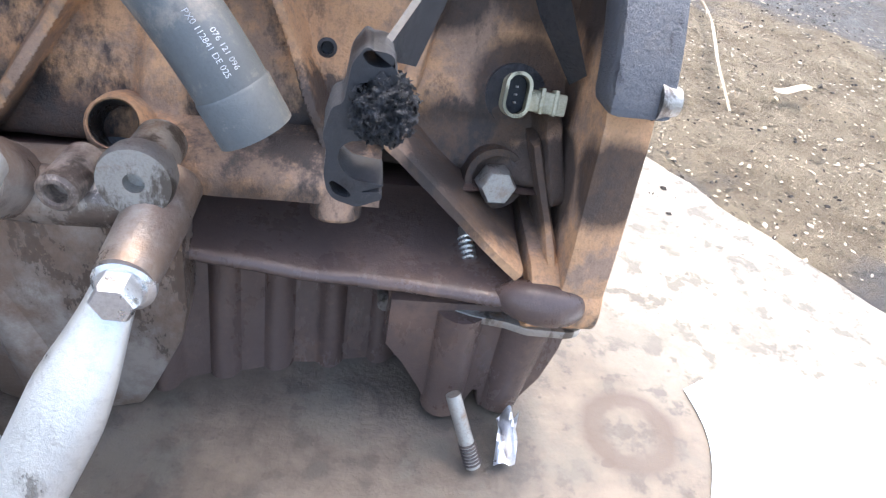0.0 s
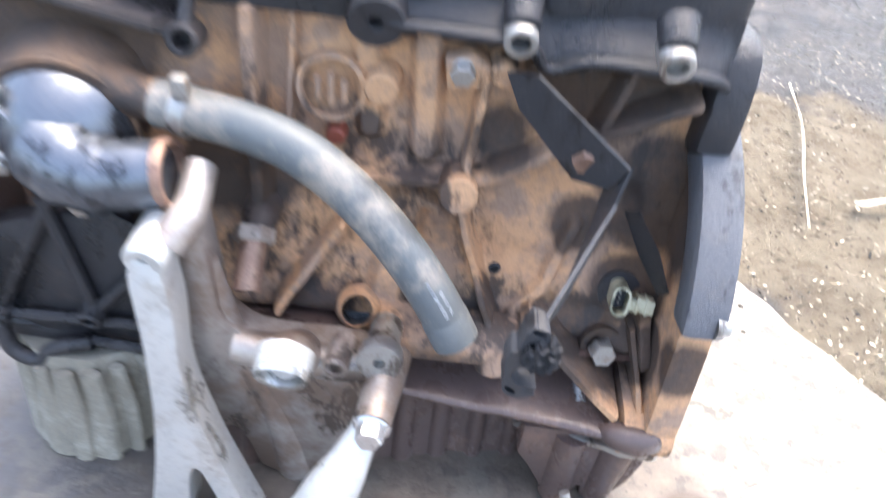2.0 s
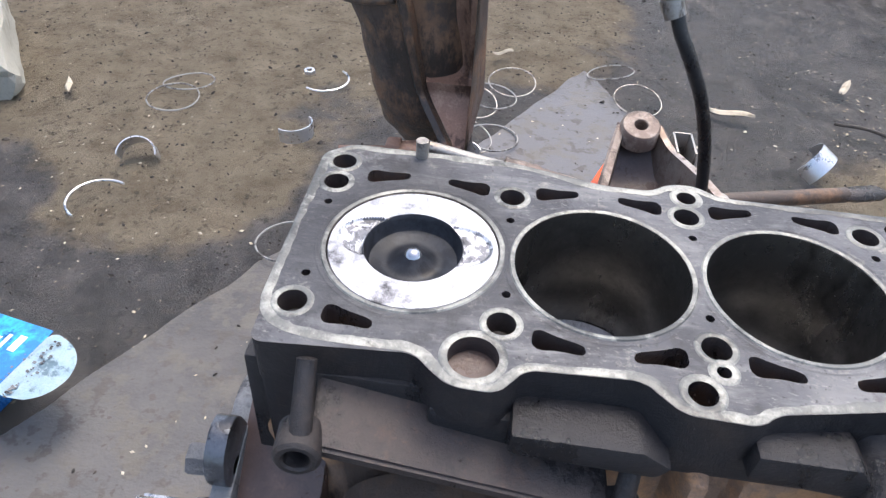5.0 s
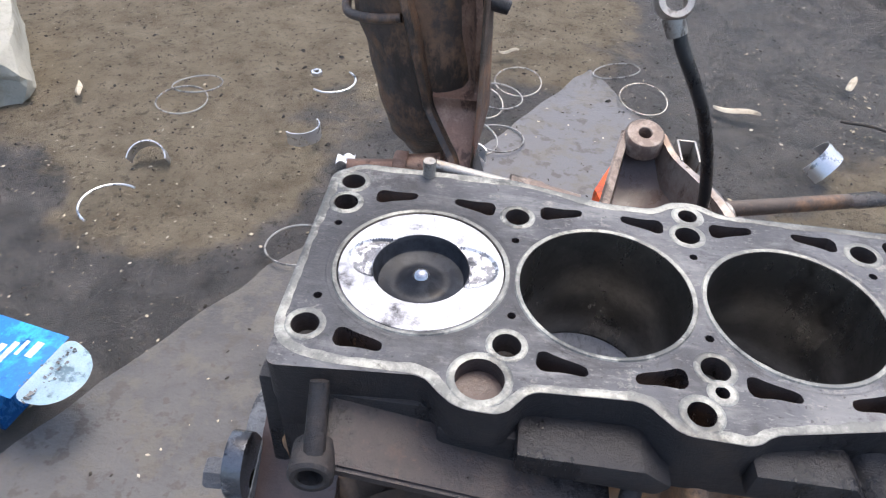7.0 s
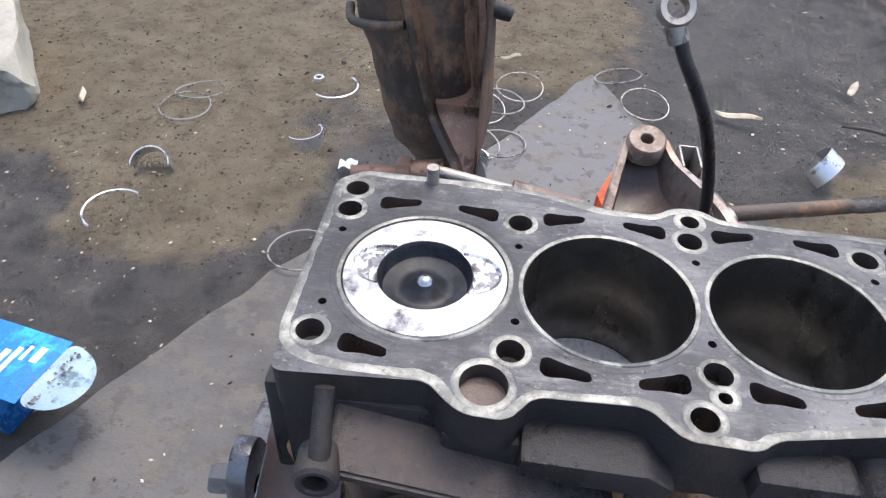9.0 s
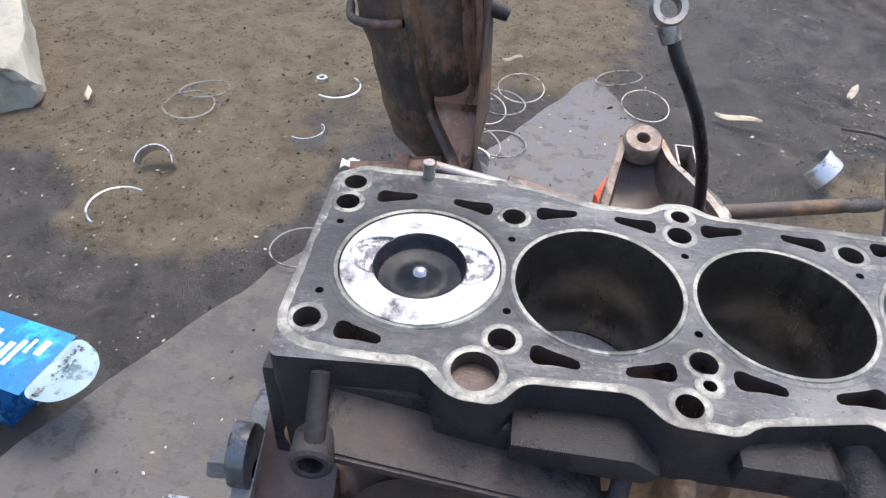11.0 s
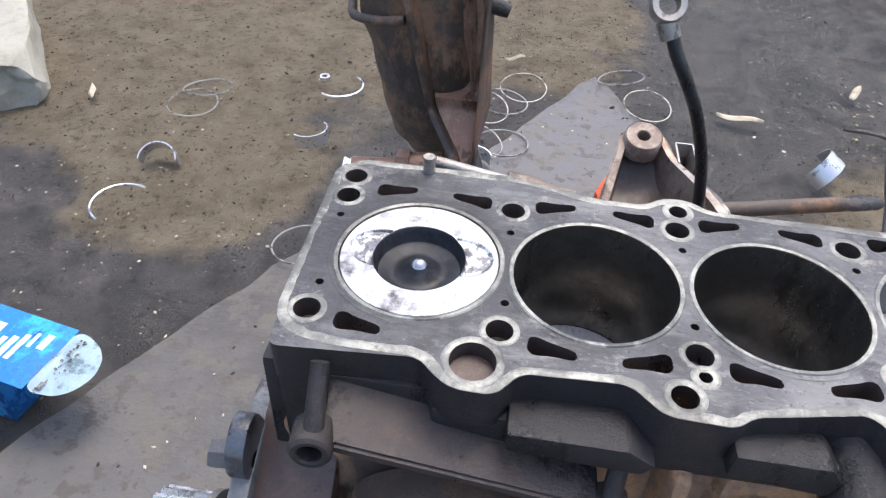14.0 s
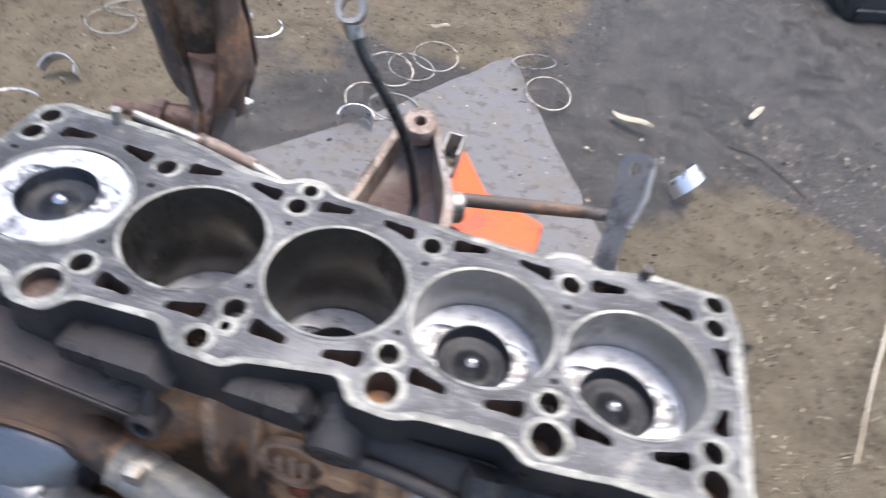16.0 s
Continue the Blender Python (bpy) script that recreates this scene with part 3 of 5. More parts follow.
    lines = [(((0.19, 0.25), (0.239, 0.252), (0.265, 0.254), (0.30, 0.268), (0.325, 0.285)), 0.0042, 0.02), (((0.345, 0.298), (0.371, 0.311), (0.40, 0.323)), 0.0045, 0.022),
             (((0.264, 0.252), (0.273, 0.218), (0.289, 0.176), (0.304, 0.142)), 0.0038, 0.024), (((0.267, 0.258), (0.270, 0.285), (0.273, 0.325)), 0.0038, 0.02),
             (((0.345, 0.298), (0.36, 0.352)), 0.0042, 0.018), (((0.15, 0.15), (0.17, 0.18), (0.19, 0.21)), 0.0042, 0.02), (((0.205, 0.25), (0.225, 0.258), (0.235, 0.235), (0.255, 0.225)), 0.004, 0.009),
             (((0.315, 0.155), (0.335, 0.18), (0.347, 0.225)), 0.005, 0.008), (((0.222, 0.155), (0.228, 0.2), (0.232, 0.225)), 0.012, 0.011), (((0.405, 0.175), (0.412, 0.14), (0.418, 0.105)), 0.006, 0.018),
             (((0.133, 0.345), (0.135, 0.22)), 0.006, 0.02), (((0.158, 0.345), (0.153, 0.265)), 0.003, 0.008), (((0.236, 0.345), (0.24, 0.27)), 0.009, 0.011), (((0.20, 0.345), (0.205, 0.28)), 0.008, 0.008)]

    def near(x, z, pts):
        best = 9.0
        for (ax, az), (bx, bz) in zip(pts, pts[1:]):
            dx, dz = bx - ax, bz - az
            t = max(0.0, min(1.0, ((x - ax) * dx + (z - az) * dz) / (dx * dx + dz * dz)))
            best = min(best, math.hypot(x - ax - t * dx, z - az - t * dz))
        return best

    def front(x, z):
        y = interp(z, prof)
        rise = 0.0
        for pts, w, h in lines:
            d = near(x, z, pts)
            if d < 2.2 * w:
                rise = max(rise, h * (1 - smooth((d - 0.55 * w) / (0.85 * w))))
        y -= rise
        y -= 0.030 * math.exp(-((x - 0.04) / 0.05) ** 2 - ((z - 0.27) / 0.05) ** 2)
        for bx in BORES:
            y -= 0.004 * math.exp(-((x - bx) / 0.026) ** 2) * smooth((z - 0.2) / 0.08)
        y -= 0.012 * math.exp(-((x - 0.40) / 0.02) ** 2) * smooth((0.2 - z) / 0.06)
        y += 0.0022 * noise.noise((x * 22, z * 22, 0)) + 0.0008 * noise.noise((x * 90, z * 90, 3))
        if x > 0.4 and z > 0.28:
            x = 0.4 + (x - 0.4) * (1 - 0.66 * smooth((z - 0.28) / 0.03))
        return (x, y, z)

    part("side_wall", field(steps(-0.058, 0.43, 400), steps(0.085, 0.37, 240), front), "rust", block, "rust-stained cast side of the crankcase")
    part("back_wall", field(steps(-0.058, 0.43, 60), steps(0.085, 0.37, 40), lambda x, z: (x, 0.062 + 0.03 * smooth((0.2 - z) / 0.08) + 0.002 * noise.noise((x * 22, z * 22, 5)), z)), "brown", block)
    part("front_end", prism([(-0.1, 0.085), (0.09, 0.085), (0.064, 0.2), (0.064, 0.37), (-0.06, 0.37), (-0.066, 0.25)], -0.064, -0.056, 0.002, "yz"), "black", block)
    part("rear_plate", prism(fillet([(-0.161, 0.084), (0.11, 0.084), (0.14, 0.2), (0.1, 0.27), (0.04, 0.30), (-0.04, 0.30), (-0.1, 0.265), (-0.143, 0.2), (-0.156, 0.13)], 0.008), 0.414, 0.4365, 0.003, "yz"), "rust", block, "flat rear flange of the block")
    arc = [(0.152 * math.cos(radians(a)), 0.155 + 0.152 * math.sin(radians(a))) for a in steps(163, 103, 16)] + [(0.128 * math.cos(radians(a)), 0.155 + 0.128 * math.sin(radians(a))) for a in steps(103, 161, 16)]
    arc = [(y - 0.010, z + 0.006) for y, z in arc]
    part("rear_post", prism(arc, 0.409, 0.4365, 0.0065, "yz"), "grey", block, "thick grey painted rim of the rear flange")
    part("shoulder", prism(rounded([(-0.072, 0.36), (-0.02, 0.362), (-0.02, 0.29), (-0.085, 0.285), (-0.084, 0.33)], 1), 0.404, 0.428, 0.006, "yz"), "black", block, "dark shoulder above the rear flange")
    part("flange_ear", lathe([(0.014, -0.012), (0.014, 0.014), (0.012, 0.016), (0, 0.016)], (0.425, -0.045, 0.322), (0, -0.5, 0.6), 20), "grey", block)
    part("post_foot", sweep([(0.429, -0.148, 0.212), (0.4385, -0.148, 0.212)], [0.0085, 0.006], 16), "steel", block)

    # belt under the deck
    # Added black block hides the rust-coloured wall in the corner gap.
    part("corner_filler", bm_box((-0.0555, -0.0655, 0.285), (-0.034, -0.05, 0.366), 0.003), "black", block, "black filler block under the deck corner")
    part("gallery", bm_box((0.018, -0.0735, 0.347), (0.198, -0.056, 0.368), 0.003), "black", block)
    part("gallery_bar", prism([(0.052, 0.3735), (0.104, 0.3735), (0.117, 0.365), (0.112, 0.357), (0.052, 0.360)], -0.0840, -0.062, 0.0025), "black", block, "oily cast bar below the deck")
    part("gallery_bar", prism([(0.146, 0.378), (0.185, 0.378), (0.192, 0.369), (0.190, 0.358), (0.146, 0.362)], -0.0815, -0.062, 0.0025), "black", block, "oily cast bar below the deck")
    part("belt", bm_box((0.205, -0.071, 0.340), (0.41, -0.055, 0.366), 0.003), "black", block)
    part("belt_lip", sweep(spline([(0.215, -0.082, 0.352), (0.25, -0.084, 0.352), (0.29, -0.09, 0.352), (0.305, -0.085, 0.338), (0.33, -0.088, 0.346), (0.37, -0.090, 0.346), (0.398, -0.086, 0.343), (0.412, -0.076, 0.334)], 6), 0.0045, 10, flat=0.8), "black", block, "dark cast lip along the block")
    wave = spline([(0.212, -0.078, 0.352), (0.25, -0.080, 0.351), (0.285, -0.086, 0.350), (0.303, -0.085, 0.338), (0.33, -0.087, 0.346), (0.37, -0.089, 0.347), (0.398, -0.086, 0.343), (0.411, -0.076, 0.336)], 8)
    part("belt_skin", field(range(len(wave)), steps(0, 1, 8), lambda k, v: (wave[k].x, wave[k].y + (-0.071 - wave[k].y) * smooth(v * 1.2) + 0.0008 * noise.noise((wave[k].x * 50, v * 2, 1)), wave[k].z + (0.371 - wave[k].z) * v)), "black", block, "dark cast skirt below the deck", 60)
    # sloping ledge with two bolt bosses
    bm = bmesh.new()
    q = [(-0.03, -0.060, 0.372), (0.095, -0.060, 0.345), (0.098, -0.092, 0.338), (-0.026, -0.094, 0.362)]
    tops = [bm.verts.new(p) for p in q]
    lows = [bm.verts.new((p[0], p[1], p[2] - 0.007)) for p in q]
    bm.faces.new(tops)
    bm.faces.new(lows[::-1])
    for k in range(4):
        bm.faces.new((tops[k], tops[(k + 1) % 4], lows[(k + 1) % 4], lows[k]))
    bmesh.ops.bevel(bm, geom=bm.edges[:], offset=0.0015, segments=2, affect="EDGES")
    part("ledge", bm, "brown", block, "sloping cast ledge")
    part("ledge_wall", prism([(-0.05, 0.372), (0.02, 0.372), (0.10, 0.345), (0.10, 0.32), (-0.05, 0.345)], -0.066, -0.056, 0.001), "black", block)
    for at, d, up in (((-0.030, -0.100, 0.360), (0.1, -0.95, 0.1), (-0.031, -0.071, 0.388)), ((0.102, -0.096, 0.333), (0, -0.97, 0.1), (0.104, -0.074, 0.366))):
        b = part("bolt_boss", boss(at, d, 0.0098, 0.016, 0.0055, 0.012, 1.0), "black", block, "drilled bolt boss")
        part("boss_rib", sweep([Vector(at) + Vector((0, 0.008, 0.005)), up], [0.0048, 0.0042], 10), "black", b)
    part("sensor_boss", boss((0.207, -0.086, 0.352), (0.02, -0.95, -0.25), 0.0165, 0.03, 0.004, 0.008), "black", block, "round black cast boss")
    for at, x2 in (((0.286, -0.099, 0.355), 0.287), ((0.365, -0.118, 0.360), 0.360)):
        b = part("stud_boss", boss(Vector(at) + Vector((0, 0.008, 0.006)), (0, -0.8, -0.6), 0.0098, 0.017, 0, 0), "black", block, "short black boss")
        part("hollow_stud", lathe([(0.0095, -0.02), (0.0095, -0.001), (0.0085, 0), (0.006, 0), (0.0055, -0.008), (0, -0.008)], at, (0, -0.9, -0.25)), "steel", b, "dull steel hollow stud")
    # cast details on the rusty face
    part("cast_ring", lathe([(0.0225, -0.004), (0.0215, 0.001), (0.0185, 0.001), (0.0175, -0.003)], (0.181, -0.0755, 0.305), (0, -1, 0.1), 32), "rust", block, "cast round emblem rim")
    for dx in (-0.008, 0.0, 0.008):
        part("emblem_bar", sweep([(0.181 + dx, -0.0765, 0.315 - abs(dx) * 0.4), (0.181 + dx, -0.0765, 0.295 + abs(dx) * 0.4)], 0.0022, 8), "rust", block)
    part("core_boss", boss((0.211, -0.080, 0.309), (0, -1, -0.1), 0.0105, 0.02), "rust", block)
    part("paint_dab", boss((0.184, -0.0785, 0.273), (0, -1, -0.1), 0.006, 0.01), "red", block, "small red paint dab")
    part("round_boss", boss((0.264, -0.104, 0.256), (0, -0.9, 0.2), 0.0125, 0.035, taper=1.1), "rust", block, "round rusty boss where ribs meet")
    part("small_lug", prism([(0.247, 0.335), (0.262, 0.34), (0.278, 0.332), (0.27, 0.318), (0.25, 0.316)], -0.083, -0.06, 0.002), "rust", block)
    part("lug_bolt", hexbolt((0.258, -0.088, 0.327), (0, -1, -0.2), 0.0075, 0.006, 0.009), "steel", block)
    part("stub_bolt", boss((0.281, -0.088, 0.330), (0, -1, -0.2), 0.0075, 0.02), "rust", block)
    # shelf, channel and bottom flange
    part("shelf", field(steps(0.221, 0.324, 40), steps(0, 1, 10), lambda x, s: (x, -0.100 - 0.032 * math.sin(s * math.pi * 0.5) + 0.0008 * noise.noise((x * 60, s * 3, 1)), 0.158 - 0.016 * (1 - math.cos(s * math.pi * 0.5)) - (0.006 if s > 0.95 else 0))), "rust", block, "rusty horizontal shelf")
    bm = bmesh.new()
    bm.faces.new([bm.verts.new(p) for p in ((0.366, -0.106, 0.262), (0.376, -0.106, 0.262), (0.396, -0.110, 0.235), (0.412, -0.112, 0.203), (0.408, -0.104, 0.194), (0.388, -0.098, 0.222))])
    bmesh.ops.solidify(bm, geom=bm.faces[:], thickness=0.006)
    part("gusset", bm, "paint", block, "flat grey gusset beside the rear flange")
    part("shelf_drop", boss((0.304, -0.126, 0.124), (0, -0.4, -1), 0.012, 0.02), "rust", block)

    # hollow channel between the shelf and the lip of the foot
    LIP = [(0.1, -0.134, 0.1105), (0.236, -0.136, 0.1065), (0.2672, -0.138, 0.1032), (0.2941, -0.14, 0.1004), (0.3187, -0.142, 0.1011), (0.3406, -0.146, 0.1026), (0.3626, -0.15, 0.1031), (0.3869, -0.156, 0.1048), (0.436, -0.16, 0.1008)]

    def lip_at(x):
        for p, q in zip(LIP, LIP[1:]):
            if x <= q[0]:
                break
        k = max(0.0, min(1.0, (x - p[0]) / (q[0] - p[0])))
        return p[1] + (q[1] - p[1]) * k, p[2] + (q[2] - p[2]) * k

    def gutter(x, s):
        y, z = lip_at(x)
        w = 0.0012 * noise.noise((x * 45, s * 3, 6))
        if s < 0.3:
            k = s / 0.3
            return (x, -0.118 + 0.038 * math.sin(k * math.pi / 2), 0.140 - 0.012 * k)
        if s < 0.78:
            k = (s - 0.3) / 0.48
            return (x, -0.080 + (y + 0.083) * k ** 1.7, 0.128 + (z - 0.128) * k ** 0.62 + w)
        k = (s - 0.78) / 0.22 * math.pi * 0.85
        return (x, y + 0.003 - 0.005 * math.sin(k) + 0.012 * smooth((s - 0.9) / 0.1), z - 0.0055 * (1 - math.cos(k)) + w)

    part("bottom_flange", field(steps(0.1, 0.432, 110), steps(0, 1, 36), gutter), "oxide", block, "brown hollow channel with a rounded lip along the foot", 60)
    bm = sweep(spline([(0.384, -0.146, 0.100), (0.398, -0.155, 0.103), (0.414, -0.157, 0.102), (0.428, -0.153, 0.101)], 6), [0.003, 0.005, 0.0065, 0.008, 0.009, 0.0098, 0.0104, 0.0108, 0.011, 0.0112, 0.0112, 0.0112, 0.011, 0.0108, 0.0105, 0.01, 0.0092, 0.008, 0.006], 22)
    for v in bm.verts:
        v.co += Vector((0, 1, 0.4)) * 0.0016 * noise.noise(v.co * 70)
    part("corner_foot", bm, "oxide", block, "rounded rusty foot of the corner", 60)
    part("corner_block", prism(fillet([(-0.160, 0.084), (-0.163, 0.105), (-0.15, 0.118), (-0.08, 0.125), (-0.08, 0.084)], 0.006), 0.400, 0.4365, 0.004, "yz"), "rust", block)
    bm = prism(fillet([(0.352, -0.136), (0.372, -0.146), (0.40, -0.154), (0.428, -0.157), (0.437, -0.152), (0.439, -0.11), (0.348, -0.11)], 0.004), 0.078, 0.083, 0.0012, "xy")
    for v in bm.verts:
        v.co.y += 0.003 * noise.noise((v.co.x * 60, 0, 2))
    part("sealing_lip", bm, "steel", block, "chipped bright lip")

    def fin(points, wide, depth):
        """A cast rib whose crest follows the points; it runs back into the wall."""
        pts = spline(points, 6)
        bm = bmesh.new()
        rows = []
        for k, p in enumerate(pts):
            d = pts[min(k + 1, len(pts) - 1)] - pts[max(k - 1, 0)]
            n = Vector((-d.z, 0, d.x)).normalized()
            w = wide * (1 + 0.25 * noise.noise(p * 60))
            rows.append([bm.verts.new(p + q) for q in (n * w * 0.62 + Vector((0, depth, 0)), n * w * 0.5 + Vector((0, 0.003, 0)), n * w * 0.25, n * w * -0.3, n * w * -0.5 + Vector((0, 0.004, 0)), n * w * -0.6 + Vector((0, depth, 0)))])
        for a, b in zip(rows, rows[1:]):
            for j in range(5):
                bm.faces.new((a[j], a[j + 1], b[j + 1], b[j]))
        bm.faces.new(rows[0])
        bm.faces.new(rows[-1][::-1])
        return bm
    part("corner_rib", fin([(0.322, -0.118, 0.166), (0.338, -0.126, 0.155), (0.362, -0.138, 0.137), (0.380, -0.146, 0.123), (0.394, -0.150, 0.1125)], 0.0078, 0.055), "rust", block, "rusty diagonal rib running to the corner foot", 45)
    part("corner_rib", fin([(0.398, -0.112, 0.165), (0.403, -0.122, 0.148), (0.408, -0.136, 0.130), (0.411, -0.148, 0.115)], 0.0055, 0.05), "rust", block, "short rusty rib beside the rear flange", 45)
    part("flange_stud", sweep([(0.3715, -0.112, 0.112), (0.3735, -0.130, 0.105)], 0.0036, 12), "bright", block, "short bright threaded stud")
    for k in range(5):
        f = k / 4
        part("stud_thread", lathe([(0.0038, -0.0008), (0.0047, 0), (0.0038, 0.0008)], (0.372 + 0.0012 * f, -0.118 - 0.011 * f, 0.1095 - 0.0043 * f), (0.1, -0.93, -0.36), 14), "bright", block)
    # bolt with its recess, crank sensor and dark hole
    part("bolt_seat", lathe([(0.017, -0.016), (0.016, 0.0), (0.0125, 0.0), (0.0115, -0.006), (0, -0.006)], (0.383, -0.108, 0.141), (0.05, -0.95, 0.25)), "rust", block)
    part("hex_bolt", hexbolt((0.3825, -0.119, 0.143), (0.05, -0.95, 0.25), 0.0098, 0.012), "steel", block, "grey steel hex bolt")
    part("oil_hole", lathe([(0.018, -0.02), (0.0125, -0.002), (0.0112, -0.001), (0.0105, -0.002), (0.0105, -0.03), (0, -0.03)], (0.2055, -0.116, 0.160), (0, -0.8, 0.6), 28), "rust", block, "dark open oil hole")
    # Black cup paints the shade inside the hole.
    part("hole_shade", lathe([(0.0104, -0.0015), (0.0102, -0.024), (0, -0.024)], (0.2055, -0.116, 0.160), (0, -0.8, 0.6), 28), "pipe", block)
    part("pit", lathe([(0.0045, 0), (0.003, 0.001), (0.0028, -0.003), (0, -0.003)], (0.296, -0.098, 0.197), (0, -0.95, 0.3), 14), "black", block)
    # main bearing caps and webs on which the block rests
    def web(x, z):
        y = interp(x, [(0.1, -0.14), (0.2, -0.136), (0.25, -0.122), (0.29, -0.113), (0.35, -0.106)]) + 0.02
        return (x, y - 0.006 * max(0, math.sin(x * 210)) ** 0.5 - 0.018 * (1 - z / 0.09) + 0.002 * noise.noise((x * 60, z * 30, 2)), z)
    part("crank_web", field(steps(0.1, 0.352, 120), steps(-0.004, 0.09, 16), web), "oxide", block, "oily brown ribbed foot of the crankcase")
    part("bearing_cap", prism([(0.3345, 0.088), (0.3345, 0.055), (0.345, 0.04), (0.356, 0.02), (0.364, 0.003), (0.384, 0.003), (0.389, 0.018), (0.3915, 0.018), (0.394, 0.004), (0.414, 0.004), (0.426, 0.03), (0.431, 0.055), (0.432, 0.086)], -0.144, -0.075, 0.004), "oxide", block, "dark brown cast bearing cap")
    part("cap_ridge", sweep([(0.372, -0.140, 0.082), (0.372, -0.141, 0.004)], [0.0135, 0.012], 16), "oxide", block)
    part("cap_ridge", sweep([(0.410, -0.136, 0.08), (0.406, -0.137, 0.005)], [0.017, 0.013], 16), "oxide", block)
    part("pan_bolt", sweep([(0.336, -0.100, 0.075), (0.336, -0.128, 0.068)], 0.0065, 12), "steel", block)
    part("back_cap", bm_box((0.30, 0.02, 0.0), (0.42, 0.09, 0.088), 0.004), "brown", block)
    part("dowel_pin", sweep([(-0.007, 0.073, 0.37), (-0.007, 0.073, 0.400)], 0.0035, 12), "steel", block)
    part("dowel_pin", sweep([(0.352, 0.075, 0.37), (0.352, 0.075, 0.397)], 0.0038, 12), "brown", block)

    # pump housing at the timing end
    oval = rounded([(-0.035, 0.318), (-0.068, 0.305), (-0.09, 0.295), (-0.113, 0.284), (-0.142, 0.266), (-0.160, 0.248), (-0.160, 0.228), (-0.133, 0.195), (-0.085, 0.160), (-0.02, 0.17), (0.0, 0.29)], 2)
    part("housing_plate", prism(oval, -0.082, -0.071, 0.002, "yz"), "plate", block, "grey edge of the timing plate")
    part("pump_housing", prism(rounded([(-0.03, 0.325), (-0.06, 0.308), (-0.088, 0.284), (-0.120, 0.262), (-0.130, 0.235), (-0.108, 0.190), (-0.07, 0.165), (0.0, 0.2)], 2), -0.073, -0.030, 0.003, "yz"), "oxide", block, "brown curved pump housing")
    for at in ((-0.052, -0.118, 0.225), (-0.045, -0.104, 0.187)):
        part("housing_lug", boss(at, (0.2, -0.9, -0.3), 0.008, 0.02), "brown", block)
    part("thermostat_pad", lathe([(0.050, -0.03), (0.044, -0.002), (0.042, 0.0), (0, 0.0)], (0.030, -0.103, 0.277), (0.05, -0.95, -0.1), 40), "rust", block, "rusty round pad of the water outlet")
    part("hose_spigot", lathe([(0.017, -0.03), (0.014, -0.01), (0.0135, 0.0), (0.0135, 0.02), (0, 0.02)], (0.078, -0.098, 0.297), (0.9, -0.2, -0.1)), "rust", block)
    # black ribbed lower cover
    part("lower_cover", prism(rounded([(-0.052, 0.2), (0.075, 0.232), (0.085, 0.118), (-0.01, 0.105), (-0.05, 0.125)], 1), -0.118, -0.1, 0.003), "black", block, "black ribbed cover at the foot")
    for a, b in (((-0.043, -0.123, 0.128), (0.018, -0.122, 0.235)), ((0.026, -0.122, 0.140), (0.012, -0.122, 0.235)), ((-0.043, -0.124, 0.131), (0.082, -0.124, 0.131)), ((0.028, -0.123, 0.142), (0.075, -0.123, 0.195)), ((-0.048, -0.120, 0.20), (-0.046, -0.124, 0.135)), ((0.02, -0.126, 0.112), (0.085, -0.128, 0.108))):
        part("cover_rib", sweep([a, b], 0.0045, 8), "black", block)
    part("cover_boss", boss((-0.040, -0.133, 0.129), (0, -0.9, -0.2), 0.008, 0.02, 0.004), "black", block)
    part("cover_boss", boss((0.024, -0.133, 0.137), (0, -0.9, -0.2), 0.008, 0.02, 0.004), "black", block)
    part("cover_hook", sweep(spline([(-0.045, -0.125, 0.128), (-0.04, -0.13, 0.10), (-0.022, -0.132, 0.092), (-0.008, -0.13, 0.104), (0.02, -0.128, 0.112)], 6), 0.006, 10), "black", block)
    part("sump_rail", bm_box((-0.056, -0.118, 0.09), (0.2, -0.09, 0.112), 0.004), "black", block)
    return block


block = build_block()


